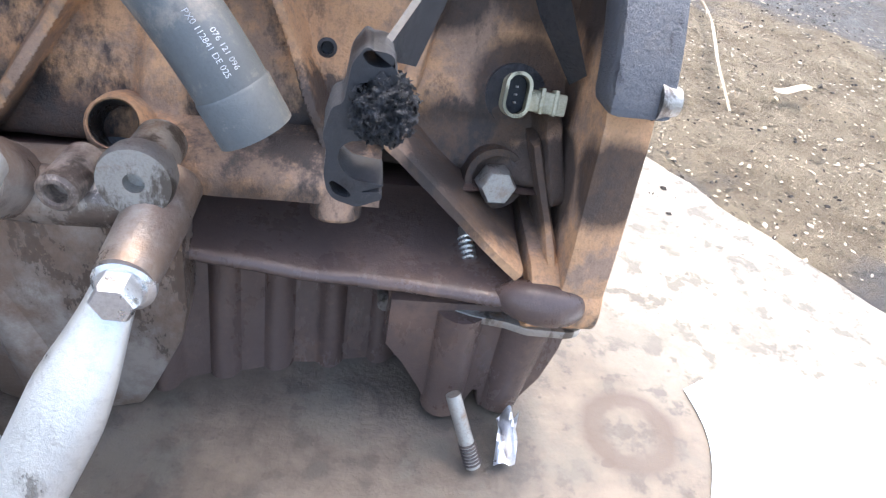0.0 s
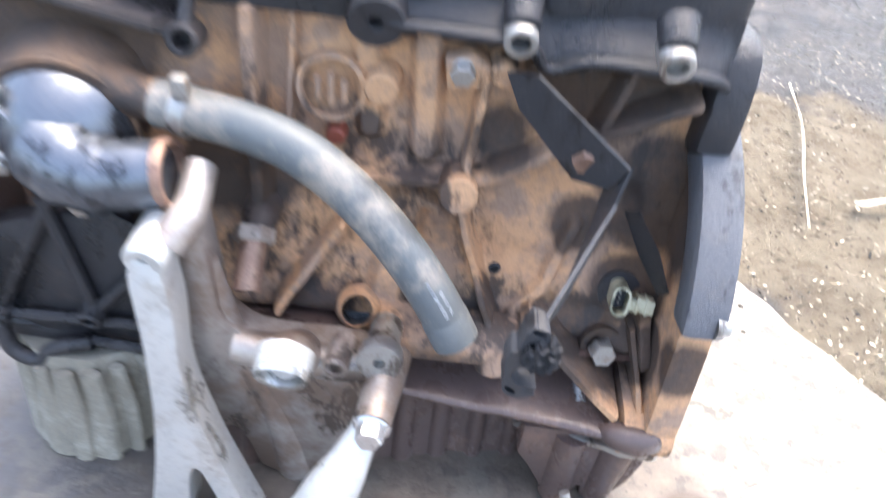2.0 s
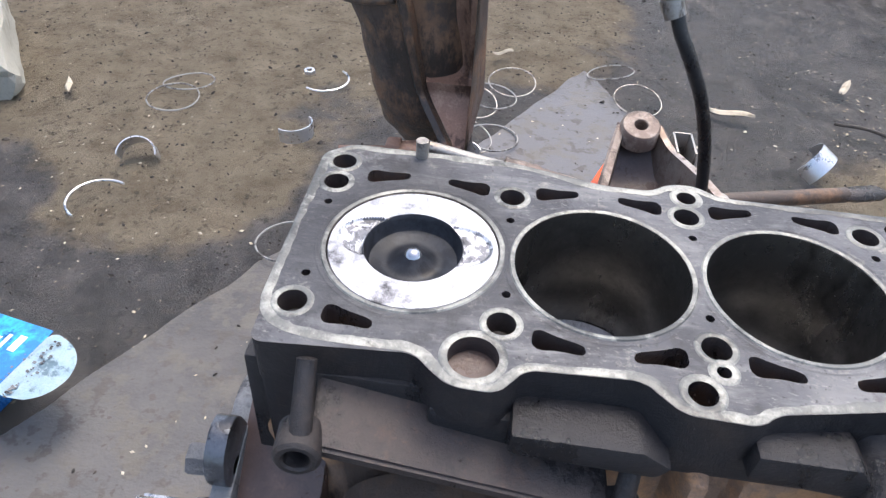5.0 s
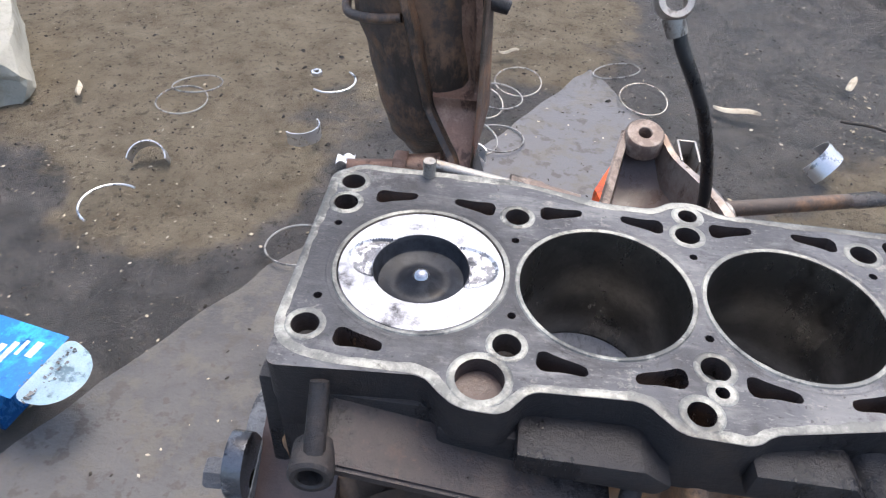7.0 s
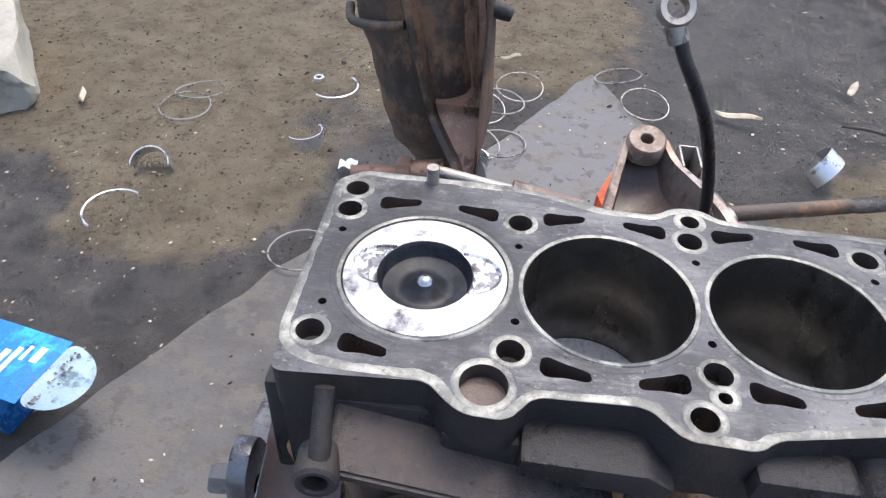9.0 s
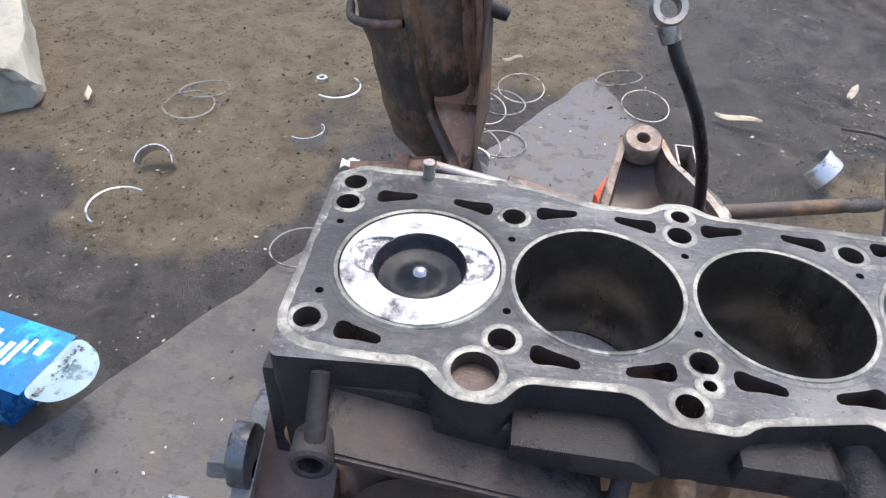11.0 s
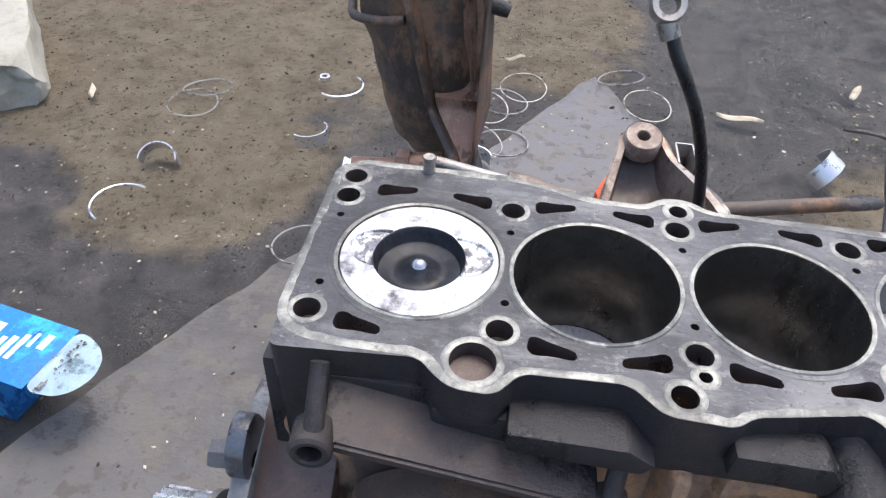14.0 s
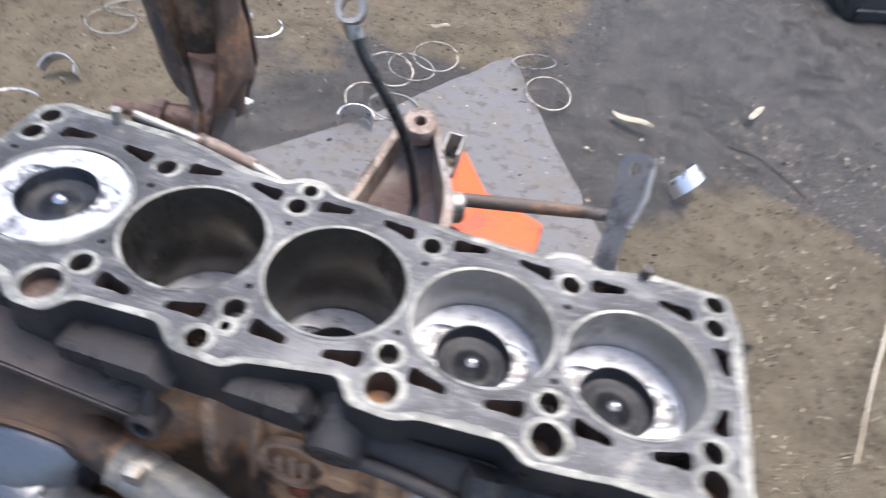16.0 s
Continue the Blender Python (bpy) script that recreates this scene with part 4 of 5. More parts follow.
# ---- pistons ----
def build_piston():
    p = thing("piston", "wiped bright piston crown with a dark round bowl", "piston", "pistons in the block")
    bm = bmesh.new()
    rows = []
    R, seg = 0.0401, 180
    rs = [0.0003, *steps(0.001, 0.0195, 22), *steps(0.020, 0.0245, 10), *steps(0.025, 0.0396, 32), R]
    for r in rs:
        row = []
        for k in range(seg):
            a = 2 * math.pi * k / seg
            x, y = r * math.cos(a), r * math.sin(a)
            d = math.hypot(x, y)
            z = -0.0085 * (1 - smooth((d - 0.0208) / 0.0028)) - 0.002 * math.exp(-((d - 0.013) / 0.005) ** 2) + 0.0055 * math.exp(-(d / 0.006) ** 2)
            for px in (-0.0195, 0.0195):
                q = math.hypot((x - px), (y - 0.004) * 1.25)
                z -= 0.0018 * (1 - smooth((q - 0.0158) / 0.0022)) * smooth((d - 0.0232) / 0.001)
            row.append(bm.verts.new((x, y, z if r < R else -0.0008)))
        rows.append(row)
    for a, b in zip(rows, rows[1:]):
        for k in range(seg):
            bm.faces.new((a[k], a[(k + 1) % seg], b[(k + 1) % seg], b[k]))
    bm.faces.new(rows[0])
    me = part("crown", bm, "piston", p, "", 50).data
    me.materials.append(M["carbon"])
    me.materials.append(M["pocket"])
    for f in me.polygons:
        c = f.center
        d = math.hypot(c.x, c.y)
        q = min(math.hypot(c.x - px, (c.y - 0.004) * 1.25) for px in (-0.0195, 0.0195))
        if d < 0.0236:
            f.material_index = 1
        elif q <= 0.0174:
            f.material_index = 2
    # Dome in pale metal stands in for the highlight on the dark nub.
    part("nub", lathe([(0, 0.0022), (0.0012, 0.0021), (0.0024, 0.0016), (0.0034, 0.0008), (0.0042, -0.0004)], (0, 0, -0.0047), (0, 0, 1), 32), "nub", p, "pale rounded nub standing for the bowl's highlight", 80)
    part("skirt", lathe([(0.0401, 0), (0.0401, -0.05)], (0, 0, -0.0008), (0, 0, 1), 48), "alu", p)
    return p


M["carbon"] = cast("sooty_bowl", (0.006, 0.006, 0.008), (0.015, 0.017, 0.022), (0.035, 0.038, 0.046), 0.42, 0.62, 0.4, 0.0, 40, 3, (0.36, 0.46), 0.00005, speck=0.0)
M["carbon"].node_tree.nodes["Principled BSDF"].inputs["Specular IOR Level"].default_value = 0.3
M["nub"] = cast("nub_highlight", (0.2, 0.2, 0.21), (0.5, 0.5, 0.52), (0.6, 0.6, 0.6), 0.45, 0.7, 0.12, 0.9, 60, 3, (0.1, 0.16), 0.00002, speck=0.0)
M["pocket"] = cast("smudged_valve_pocket", (0.05, 0.05, 0.055), (0.2, 0.2, 0.215), (0.72, 0.72, 0.73), 0.45, 0.53, 0.3, 0.6, 95, 3, (0.16, 0.28), 0.0003, speck=0.1)
first = build_piston()
first.matrix_basis = pose(0, 0, DECK - 0.0002)
for x, drop in ((0.088, 0.079), (0.176, 0.079), (0.264, 0.033), (0.352, 0.032)):
    copy_thing(first, pose(x, 0, DECK - drop))


# ---- things bolted to the near side ----
def build_outlet():
    t = thing("water_outlet", "glossy black water outlet elbow bolted to the pump housing", "water outlet")
    ax = Vector((0.05, -0.95, -0.1))
    part("cover", lathe([(0.039, -0.004), (0.041, 0.0), (0.040, 0.005), (0.034, 0.014), (0.026, 0.026), (0.014, 0.033), (0, 0.035)], (0.030, -0.104, 0.274), ax, 40), "paint", t)
    part("neck", sweep(spline([(0.028, -0.122, 0.272), (0.050, -0.132, 0.266), (0.072, -0.134, 0.266), (0.098, -0.132, 0.270)], 6), [0.026] * 6 + [0.0235] * 5 + [0.0205] * 5 + [0.0198] * 3, 24), "paint", t)
    part("mouth_rim", lathe([(0.0198, -0.004), (0.0206, 0), (0.0198, 0.003), (0.0165, 0.003), (0.016, -0.004), (0, -0.004)], (0.099, -0.132, 0.270), (1, 0, 0.1)), "copper", t, "rust-red mouth of the neck")
    for at in ((0.000, -0.125, 0.302), (0.046, -0.142, 0.243), (-0.008, -0.122, 0.252)):
        part("bolt", hexbolt(at, ax, 0.0058, 0.005, 0.0075), "steel", t)
    for a, b in (((0.006, -0.127, 0.30), (0.018, -0.131, 0.288)), ((0.003, -0.126, 0.294), (0.006, -0.128, 0.276))):
        part("web", sweep([a, b], 0.0022, 8), "paint", t)
    part("gasket", lathe([(0.0435, -0.002), (0.0435, 0.001), (0.03, 0.001)], (0.030, -0.1045, 0.276), ax, 40), "rust", t)


def build_hose():
    t = thing("coolant_hose", "worn grey-blue rubber hose with a clamp and white print", "hose")
    pts = [(0.086, -0.102, 0.297), (0.100, -0.104, 0.296), (0.136, -0.110, 0.293), (0.167, -0.118, 0.287), (0.194, -0.127, 0.274), (0.219, -0.137, 0.256), (0.241, -0.146, 0.234), (0.258, -0.153, 0.212), (0.272, -0.158, 0.188)]
    line = spline(pts, 10)
    part("tube", sweep(line, 0.0142, 28), "hose", t)
    d = (line[-1] - line[-4]).normalized()
    part("cuff", lathe([(0.0143, -0.018), (0.0148, -0.017), (0.0148, 0.0006), (0.0115, 0.0008), (0.011, -0.012), (0, -0.012)], line[-1], d, 32), "hose", t, "pale grey end sleeve")
    c = part("clamp", lathe([(0.0144, -0.005), (0.0153, -0.0045), (0.0153, 0.0045), (0.0144, 0.005)], (0.103, -0.104, 0.295), (0.95, -0.2, -0.15), 28), "steel", t, "worn spring clamp")
    part("clamp_screw", bm_box((0.100, -0.116, 0.308), (0.109, -0.107, 0.320), 0.001), "steel", c)
    # white print, laid on the rubber
    eye = Vector((0.3, -0.388, 0.33))
    for text, size, start, shift in (("PX0 112841 DE 02S", 0.0031, 63, 0.0), ("076 121 096", 0.0031, 66, -0.0042)):
        cu = bpy.data.curves.new("print", "FONT")
        cu.body, cu.size, cu.extrude = text, size, 0.00005
        tmp = bpy.data.objects.new("print", cu)
        scene.collection.objects.link(tmp)
        bpy.context.view_layer.update()
        me = bpy.data.meshes.new_from_object(tmp)
        bpy.data.objects.remove(tmp)
        p = line[start]
        u = (line[start + 12] - line[start]).normalized()
        out = (eye - p)
        out = (out - u * out.dot(u)).normalized()
        side = out.cross(u).normalized()
        for v in me.vertices:
            s, h = v.co.x, v.co.y
            f = start + s / ((line[start + 12] - line[start]).length / 12)
            i = min(int(f), len(line) - 2)
            q = line[i].lerp(line[i + 1], f - i)
            a = (h - shift) / 0.0142
            v.co = q + 0.0144 * (math.cos(a) * out + math.sin(a) * side)
        me.materials.append(M["white"])
        ob = new("print", me)
        ob.parent = t
        ob["label"] = "white printed part number"


def build_alu_bracket():
    t = thing("aluminium_bracket", "dirty cast-aluminium mounting bracket with bright arms", "bracket")
    body = rounded([(0.106, 0.262), (0.116, 0.258), (0.120, 0.207), (0.123, 0.172), (0.138, 0.156), (0.160, 0.152), (0.205, 0.153), (0.230, 0.146), (0.238, 0.13), (0.236, 0.065), (0.216, 0.02), (0.205, 0.0), (0.140, 0.0), (0.128, 0.05), (0.116, 0.06), (0.106, 0.04), (0.095, 0.12), (0.094, 0.2), (0.098, 0.25)], 1)
    part("body", prism(body, -0.148, -0.124, 0.006), "alu", t, "brown-stained cast web")
    part("swell", sweep(spline([(0.130, -0.146, 0.147), (0.18, -0.150, 0.145), (0.226, -0.148, 0.143)], 6), 0.0125, 16), "alu", t)
    part("swell", sweep(spline([(0.109, -0.136, 0.21), (0.124, -0.140, 0.15), (0.150, -0.142, 0.08), (0.165, -0.146, 0.0)], 6), 0.013, 12, flat=0.6), "alu", t)
    bm = prism(rounded([(0.084, 0.24), (0.104, 0.24), (0.108, 0.20), (0.106, 0.15), (0.120, 0.09), (0.136, 0.04), (0.150, 0.0), (0.130, 0.0), (0.112, 0.062), (0.106, 0.068), (0.101, 0.055), (0.098, 0.0), (0.068, 0.0), (0.079, 0.06), (0.086, 0.12), (0.087, 0.18)], 2), -0.176, -0.152, 0.005)
    for v in bm.verts:
        v.co.y -= (0.24 - v.co.z) * 0.09
    part("arm", bm, "alu_clean", t, "bright forked cast arm")
    part("arm", sweep(spline([(0.224, -0.188, 0.135), (0.212, -0.204, 0.106), (0.196, -0.216, 0.072), (0.178, -0.226, 0.036), (0.160, -0.232, 0.002)], 8), [0.0105 + 0.009 * smooth(k / 14) for k in range(33)], 18, flat=0.6), "alu_clean", t, "bright cast arm")
    part("end_boss", boss((0.095, -0.176, 0.238), (-0.1, -0.95, -0.1), 0.0125, 0.03, 0.004, 0.006), "alu_clean", t, "bright round end boss")
    part("upper_limb", sweep(spline([(0.112, -0.118, 0.268), (0.112, -0.142, 0.254), (0.102, -0.160, 0.240)], 6), [0.010] * 7 + [0.0115] * 6, 14), "alu", t)
    part("eye", lathe([(0.018, -0.012), (0.0172, 0.004), (0.0158, 0.006), (0.0135, 0.005), (0.0125, 0.003), (0.0125, -0.014)], (0.1705, -0.186, 0.174), (-0.02, -0.92, -0.3), 32), "alu_clean", t, "open round eye of the bracket")
    part("eye_neck", sweep([(0.172, -0.150, 0.150), (0.171, -0.166, 0.163), (0.171, -0.178, 0.170)], [0.016, 0.0175, 0.0165], 24), "alu", t)
    # Black disc stands for the darkness within the eye.
    part("eye_shade", lathe([(0.0126, 0), (0, -0.001)], (0.1707, -0.183, 0.1775), (-0.02, -0.92, -0.3), 24), "black", t)
    part("small_boss", boss((0.1985, -0.168, 0.158), (-0.1, -0.98, 0.08), 0.0082, 0.028, 0.0042, 0.008, 1.05), "worn", t)
    part("rubbed_bush", lathe([(0.011, -0.04), (0.011, -0.012), (0.0145, -0.011), (0.0152, -0.004), (0.0143, 0.0), (0.0042, 0.0), (0.004, -0.006), (0, -0.006)], (0.2262, -0.1633, 0.1625), (-0.03, -0.98, 0.14), 36), "steel", t, "round steel bush with a dark hole")
    part("bolt_tower", sweep([(0.234, -0.138, 0.146), (0.231, -0.158, 0.142), (0.228, -0.178, 0.1385), (0.2265, -0.192, 0.1375)], [0.013, 0.0135, 0.0128, 0.012], 20), "alu", t)
    part("flange_bolt", hexbolt((0.2255, -0.205, 0.137), (-0.08, -0.98, 0.08), 0.0092, 0.011, 0.0122), "bright", t, "bright flange bolt")


def build_fitting():
    t = thing("pipe_fitting", "rust-brown screwed pipe union with hexagon", "pipe fitting")
    d = Vector((0.02, -0.77, -0.62)).normalized()
    at = Vector((0.136, -0.110, 0.206))
    part("hexagon", hexbolt(at, d, 0.0138, 0.010), "worn", t, "worn brass-brown hexagon")
    part("pipe", lathe([(0.0095, 0.0), (0.0092, 0.001), (0.0092, 0.031), (0.0085, 0.032), (0.007, 0.032), (0.0065, 0.016), (0, 0.016)], at, d), "copper", t)
    part("elbow", sweep(spline([at + Vector((0, 0.04, 0.006)), at + Vector((0, 0.015, 0.006)), at], 6), [0.012] * 7 + [0.010] * 6, 14), "brown", t)


def build_strap():
    t = thing("cable_bracket", "bent black sheet-metal cable bracket with broken clips", "bracket")
    def sheet(pts, th=0.0009):
        bm = bmesh.new()
        vs = [bm.verts.new(p) for p in pts]
        f = bm.faces.new(vs)
        bm.normal_update()
        nrm = f.normal.copy()
        g2 = bmesh.ops.extrude_face_region(bm, geom=[f])
        for v in g2["geom"]:
            if isinstance(v, bmesh.types.BMVert):
                v.co -= nrm * th * 2
        return bm
    part("upper_leaf", sheet([(0.283, -0.088, 0.335), (0.300, -0.095, 0.338), (0.357, -0.121, 0.301), (0.352, -0.112, 0.280), (0.332, -0.098, 0.276), (0.294, -0.086, 0.312)]), "plastic", t, "black leaf held by a bolt")
    part("bolt", hexbolt((0.337, -0.108, 0.291), (0, -0.9, -0.35), 0.010, 0.008), "copper", t, "rusty hex bolt")
    part("fold", sheet([(0.357, -0.121, 0.301), (0.352, -0.101, 0.280), (0.349, -0.104, 0.262), (0.353, -0.125, 0.278)]), "plastic", t)
    part("strap", sheet([(0.353, -0.125, 0.278), (0.352, -0.100, 0.264), (0.327, -0.160, 0.222), (0.3125, -0.190, 0.2375)], 0.0012), "plastic", t, "flat black strap")
    outline = [(0.31, 0.2431), (0.3059, 0.2367), (0.3042, 0.2232), (0.3006, 0.2215), (0.298, 0.211), (0.2995, 0.2062), (0.299, 0.1957), (0.3002, 0.1895), (0.3028, 0.1859), (0.3108, 0.1831), (0.32, 0.1874), (0.3187, 0.1902), (0.3112, 0.1895), (0.3204, 0.1932), (0.3143, 0.1939), (0.3085, 0.1949), (0.3047, 0.1985), (0.3031, 0.2028), (0.304, 0.2069), (0.3068, 0.2097), (0.3108, 0.2101), (0.3125, 0.2112), (0.3221, 0.2082), (0.324, 0.2115), (0.32, 0.2275), (0.3202, 0.2355)]
    cells = [[(0.3086, 0.2397), (0.3101, 0.2417), (0.3169, 0.2412), (0.3191, 0.2391), (0.3174, 0.2363), (0.3114, 0.2364)], [(0.3008, 0.1926), (0.3021, 0.1939), (0.3064, 0.191), (0.3089, 0.1881), (0.3071, 0.1867), (0.3027, 0.1885)], [(0.3077, 0.2281), (0.3092, 0.2311), (0.3179, 0.2311), (0.3207, 0.2216), (0.3179, 0.213), (0.3085, 0.2162)]]
    bm = plate_with_holes(fillet(outline, 0.001), [rounded(c, 1) for c in cells], 0.0, 0.016, 0.016)
    for v in bm.verts:
        x, z, d = v.co
        v.co = (x, -0.196 + d, z)
    part("clip_body", bm, "plastic", t, "broken grey-black plastic clip with open cells", 30)
    centre = Vector((0.3165, -0.194, 0.2221))
    bm = bmesh.new()
    bmesh.ops.create_icosphere(bm, subdivisions=5, radius=1)
    for v in bm.verts:
        k = 1 + 0.25 * noise.noise(v.co * 2.2) + 0.2 * noise.noise(v.co * 6) + 0.2 * abs(noise.noise(v.co * 15)) + 0.12 * noise.noise(v.co * 32)
        v.co = centre + Vector((v.co.x * 0.0098, v.co.y * 0.009, v.co.z * 0.0105)) * k
    part("grit", bm, "grime", t, "lump of greasy black grit", 20)
    rnd = random.Random(3)
    verts, faces = [], []
    for _ in range(260):
        d = Vector((rnd.gauss(0, 1), rnd.gauss(-0.7, 1), rnd.gauss(0, 1))).normalized()
        c = centre + Vector((d.x * 0.0108, d.y * 0.0098, d.z * 0.0118)) * rnd.uniform(0.9, 1.15)
        i = len(verts)
        verts += [c + Vector([rnd.uniform(-1, 1) for _ in range(3)]) * 0.0016 for _ in range(4)]
        faces += [(i, i + 1, i + 2), (i, i + 2, i + 3), (i, i + 3, i + 1), (i + 1, i + 3, i + 2)]
    me = bpy.data.meshes.new("grit_crust")
    me.from_pydata(verts, [], faces)
    me.materials.append(M["grime"])
    ob = new("grit_crust", me)
    ob.parent = t


def build_sensor():
    t = thing("crank_sensor_plug", "cream plastic sensor plug set in the block", "sensor plug")
    m = pose(0.3835, -0.108, 0.1885, -26, 0, -10) @ Matrix.Scale(0.92, 4)
    def loop(a, b, n=24):
        return [(b * math.cos(2 * math.pi * k / n), (a - b) * (1 if k < n / 2 else -1) + b * math.sin(2 * math.pi * k / n)) for k in range(n)]
    bm = bmesh.new()
    rings = []
    for (a, b), y in (((0.0115, 0.0068), 0.03), ((0.0115, 0.0068), -0.004), ((0.0098, 0.0052), -0.004), ((0.0098, 0.0052), 0.01)):
        rings.append([bm.verts.new((x, y, z)) for x, z in loop(a, b)])
    for a, b in zip(rings, rings[1:]):
        for k in range(24):
            bm.faces.new((a[k], a[(k + 1) % 24], b[(k + 1) % 24], b[k]))
    bm.transform(m)
    part("shell", bm, "cream", t, "cream oval shell")
    part("socket", prism(loop(0.0098, 0.0052), 0.014, 0.018), "plastic", t).matrix_basis = m
    for dz in (-0.004, 0, 0.004):
        part("pin", bm_box((-0.0006, 0.006, dz - 0.0005), (0.0006, 0.016, dz + 0.0005), 0), "steel", t).matrix_basis = m
    part("tail", bm_box((0.006, 0.002, -0.007), (0.026, 0.018, 0.004), 0.0015, m), "cream", t, "ribbed cream tail")
    for dx in (0.012, 0.019):
        part("tail_rib", bm_box((dx, 0.000, -0.0075), (dx + 0.002, 0.016, 0.0055), 0.0005, m), "cream", t)
    part("flange", lathe([(0.016, -0.02), (0.0155, -0.002), (0, 0)], (0.389, -0.088, 0.178), (0, -0.9, 0.35), 28), "black", t)


def build_gear():
    t = thing("toothed_pulley", "bright toothed belt pulley on the timing end", "pulley")
    n, r0, r1 = 24, 0.0302, 0.0345
    out = []
    for k in range(n):
        a = 2 * math.pi * k / n
        for da, r in ((-0.5, r0), (-0.28, r0), (-0.18, r1), (0.18, r1), (0.28, r0)):
            q = a + da * 2 * math.pi / n
            out.append((-0.108 + r * math.cos(q), 0.250 + r * math.sin(q)))
    part("teeth", prism(out, -0.1245, -0.095, 0, "yz"), "bright", t, "bright worn teeth", 20)
    part("rim", lathe([(0.037, 0), (0.037, 0.004), (0.02, 0.004), (0.0, 0.004)], (-0.096, -0.108, 0.250), (1, 0, 0), 40), "steel", t)
    part("shaft", sweep([(-0.128, -0.108, 0.250), (-0.07, -0.108, 0.250)], 0.012, 20), "steel", t)
    part("bolt", hexbolt((-0.134, -0.108, 0.250), (-1, 0, 0), 0.010, 0.008), "steel", t)


def build_hanger():
    t = thing("hex_stud", "grey hexagon bolt beside the timing plate", "bolt")
    part("head", hexbolt((-0.096, -0.074, 0.302), (-1, -0.1, 0.1), 0.0085, 0.010), "grey", t)
    part("shank", sweep([(-0.093, -0.074, 0.302), (-0.072, -0.074, 0.302)], 0.005, 12), "steel", t)


def build_lug():
    t = thing("lifting_lug", "oily bent steel lug on the timing plate", "lug")
    part("leaf", prism(rounded([(-0.080, 0.290), (-0.088, 0.306), (-0.084, 0.321), (-0.072, 0.329), (-0.060, 0.326), (-0.05, 0.29)], 2), -0.082, -0.072, 0.003, "yz"), "paint", t)


for fn in (build_outlet, build_hose, build_alu_bracket, build_fitting, build_strap, build_sensor, build_gear, build_hanger, build_lug):
    fn()


# ---- things behind the block ----
def build_tall():
    t = thing("mount_bracket", "rusty pressed-steel engine mount rising behind the block", "bracket")
    left = [(0.30, -0.036), (0.314, -0.0475), (0.328, -0.059), (0.359, -0.0668), (0.392, -0.0728), (0.42, -0.0815), (0.49, -0.096)]
    right = [(0.30, 0.004), (0.318, 0.006), (0.332, 0.0085), (0.348, 0.0175), (0.383, 0.0135), (0.418, 0.007), (0.49, -0.008)]

    def shell(u, z):
        a, b = interp(z, left), interp(z, right)
        q = math.pi * (u - 0.5)
        return (0.5 * (a + b) + 0.5 * (b - a) * math.sin(q), 0.222 - 0.036 * math.cos(q) * (0.55 + 0.45 * smooth((z - 0.30) / 0.05)) + 0.0012 * noise.noise((u * 9, z * 30, 4)), z)
    part("shell", field(steps(0, 1, 40), steps(0.302, 0.49, 40), shell), "pressing", t, "curved oily shell")
    part("shell_back", field(steps(0, 1, 20), steps(0.302, 0.49, 10), lambda u, z: (shell(u, z)[0], 0.228 + 0.02 * math.sin(math.pi * u), z)), "pressing", t)

    # pressed channel on the shell's face: a thin flange, a rusty sunk panel, a flat tongue below
    ridge = spline([(-0.052, 0.181, 0.49), (-0.0425, 0.176, 0.446), (-0.037, 0.174, 0.424), (-0.0285, 0.176, 0.382), (-0.0245, 0.176, 0.366), (-0.012, 0.163, 0.350), (-0.0035, 0.152, 0.338), (-0.0035, 0.135, 0.318), (-0.004, 0.11, 0.30)], 6)
    lip, back = [p + Vector((0.0045, 0.0, 0.001)) for p in ridge], [p + Vector((0.0065, 0.014, 0)) for p in ridge]
    outer = [p + Vector((-0.006, 0.016, 0)) for p in ridge]
    bm = bmesh.new()
    rows = [[bm.verts.new(p) for p in q] for q in zip(outer, ridge, lip, back)]
    for a, b in zip(rows, rows[1:]):
        for k in range(3):
            bm.faces.new((a[k], a[k + 1], b[k + 1], b[k]))
    part("flange_edge", bm, "pressing", t, "bent bright-worn edge of the channel", 25)

    def panel(u, k):
        p = back[int(k)]
        rx = interp(p.z, [(0.30, 0.0115), (0.33, 0.0105), (0.384, 0.011), (0.42, 0.0105), (0.49, 0.003)])
        sunk = smooth((p.z - 0.374) / 0.006)
        return (p.x + (rx - p.x) * u, p.y - 0.008 * (1 - sunk) + 0.012 * sunk * math.sin(math.pi * min(1, u * 1.15)) ** 0.5, p.z)
    part("panel", field(steps(0, 1, 20), range(len(back)), panel), "copper", t, "rusty sunk panel running into a flat tongue", 30)
    bm = bmesh.new()
    vs = [bm.verts.new(p) for p in ((0.010, 0.172, 0.49), (0.013, 0.20, 0.49), (0.0185, 0.205, 0.36), (0.012, 0.166, 0.335), (0.0115, 0.120, 0.30), (0.0105, 0.15, 0.335), (0.011, 0.172, 0.384))]
    bm.faces.new(vs)
    bmesh.ops.solidify(bm, geom=bm.faces[:], thickness=0.002)
    part("side_flange", bm, "pressing", t)
    bm = bmesh.new()
    vs = [bm.verts.new(p) for p in ((0.012, 0.168, 0.348), (0.013, 0.19, 0.33), (0.042, 0.13, 0.29), (0.040, 0.09, 0.28), (0.013, 0.12, 0.30))]
    bm.faces.new(vs)
    bmesh.ops.solidify(bm, geom=bm.faces[:], thickness=0.004)
    part("side_gusset", bm, "black", t, "dark side gusset")
    part("foot", bm_box((-0.03, 0.064, 0.25), (0.04, 0.135, 0.302), 0.004), "pressing", t)
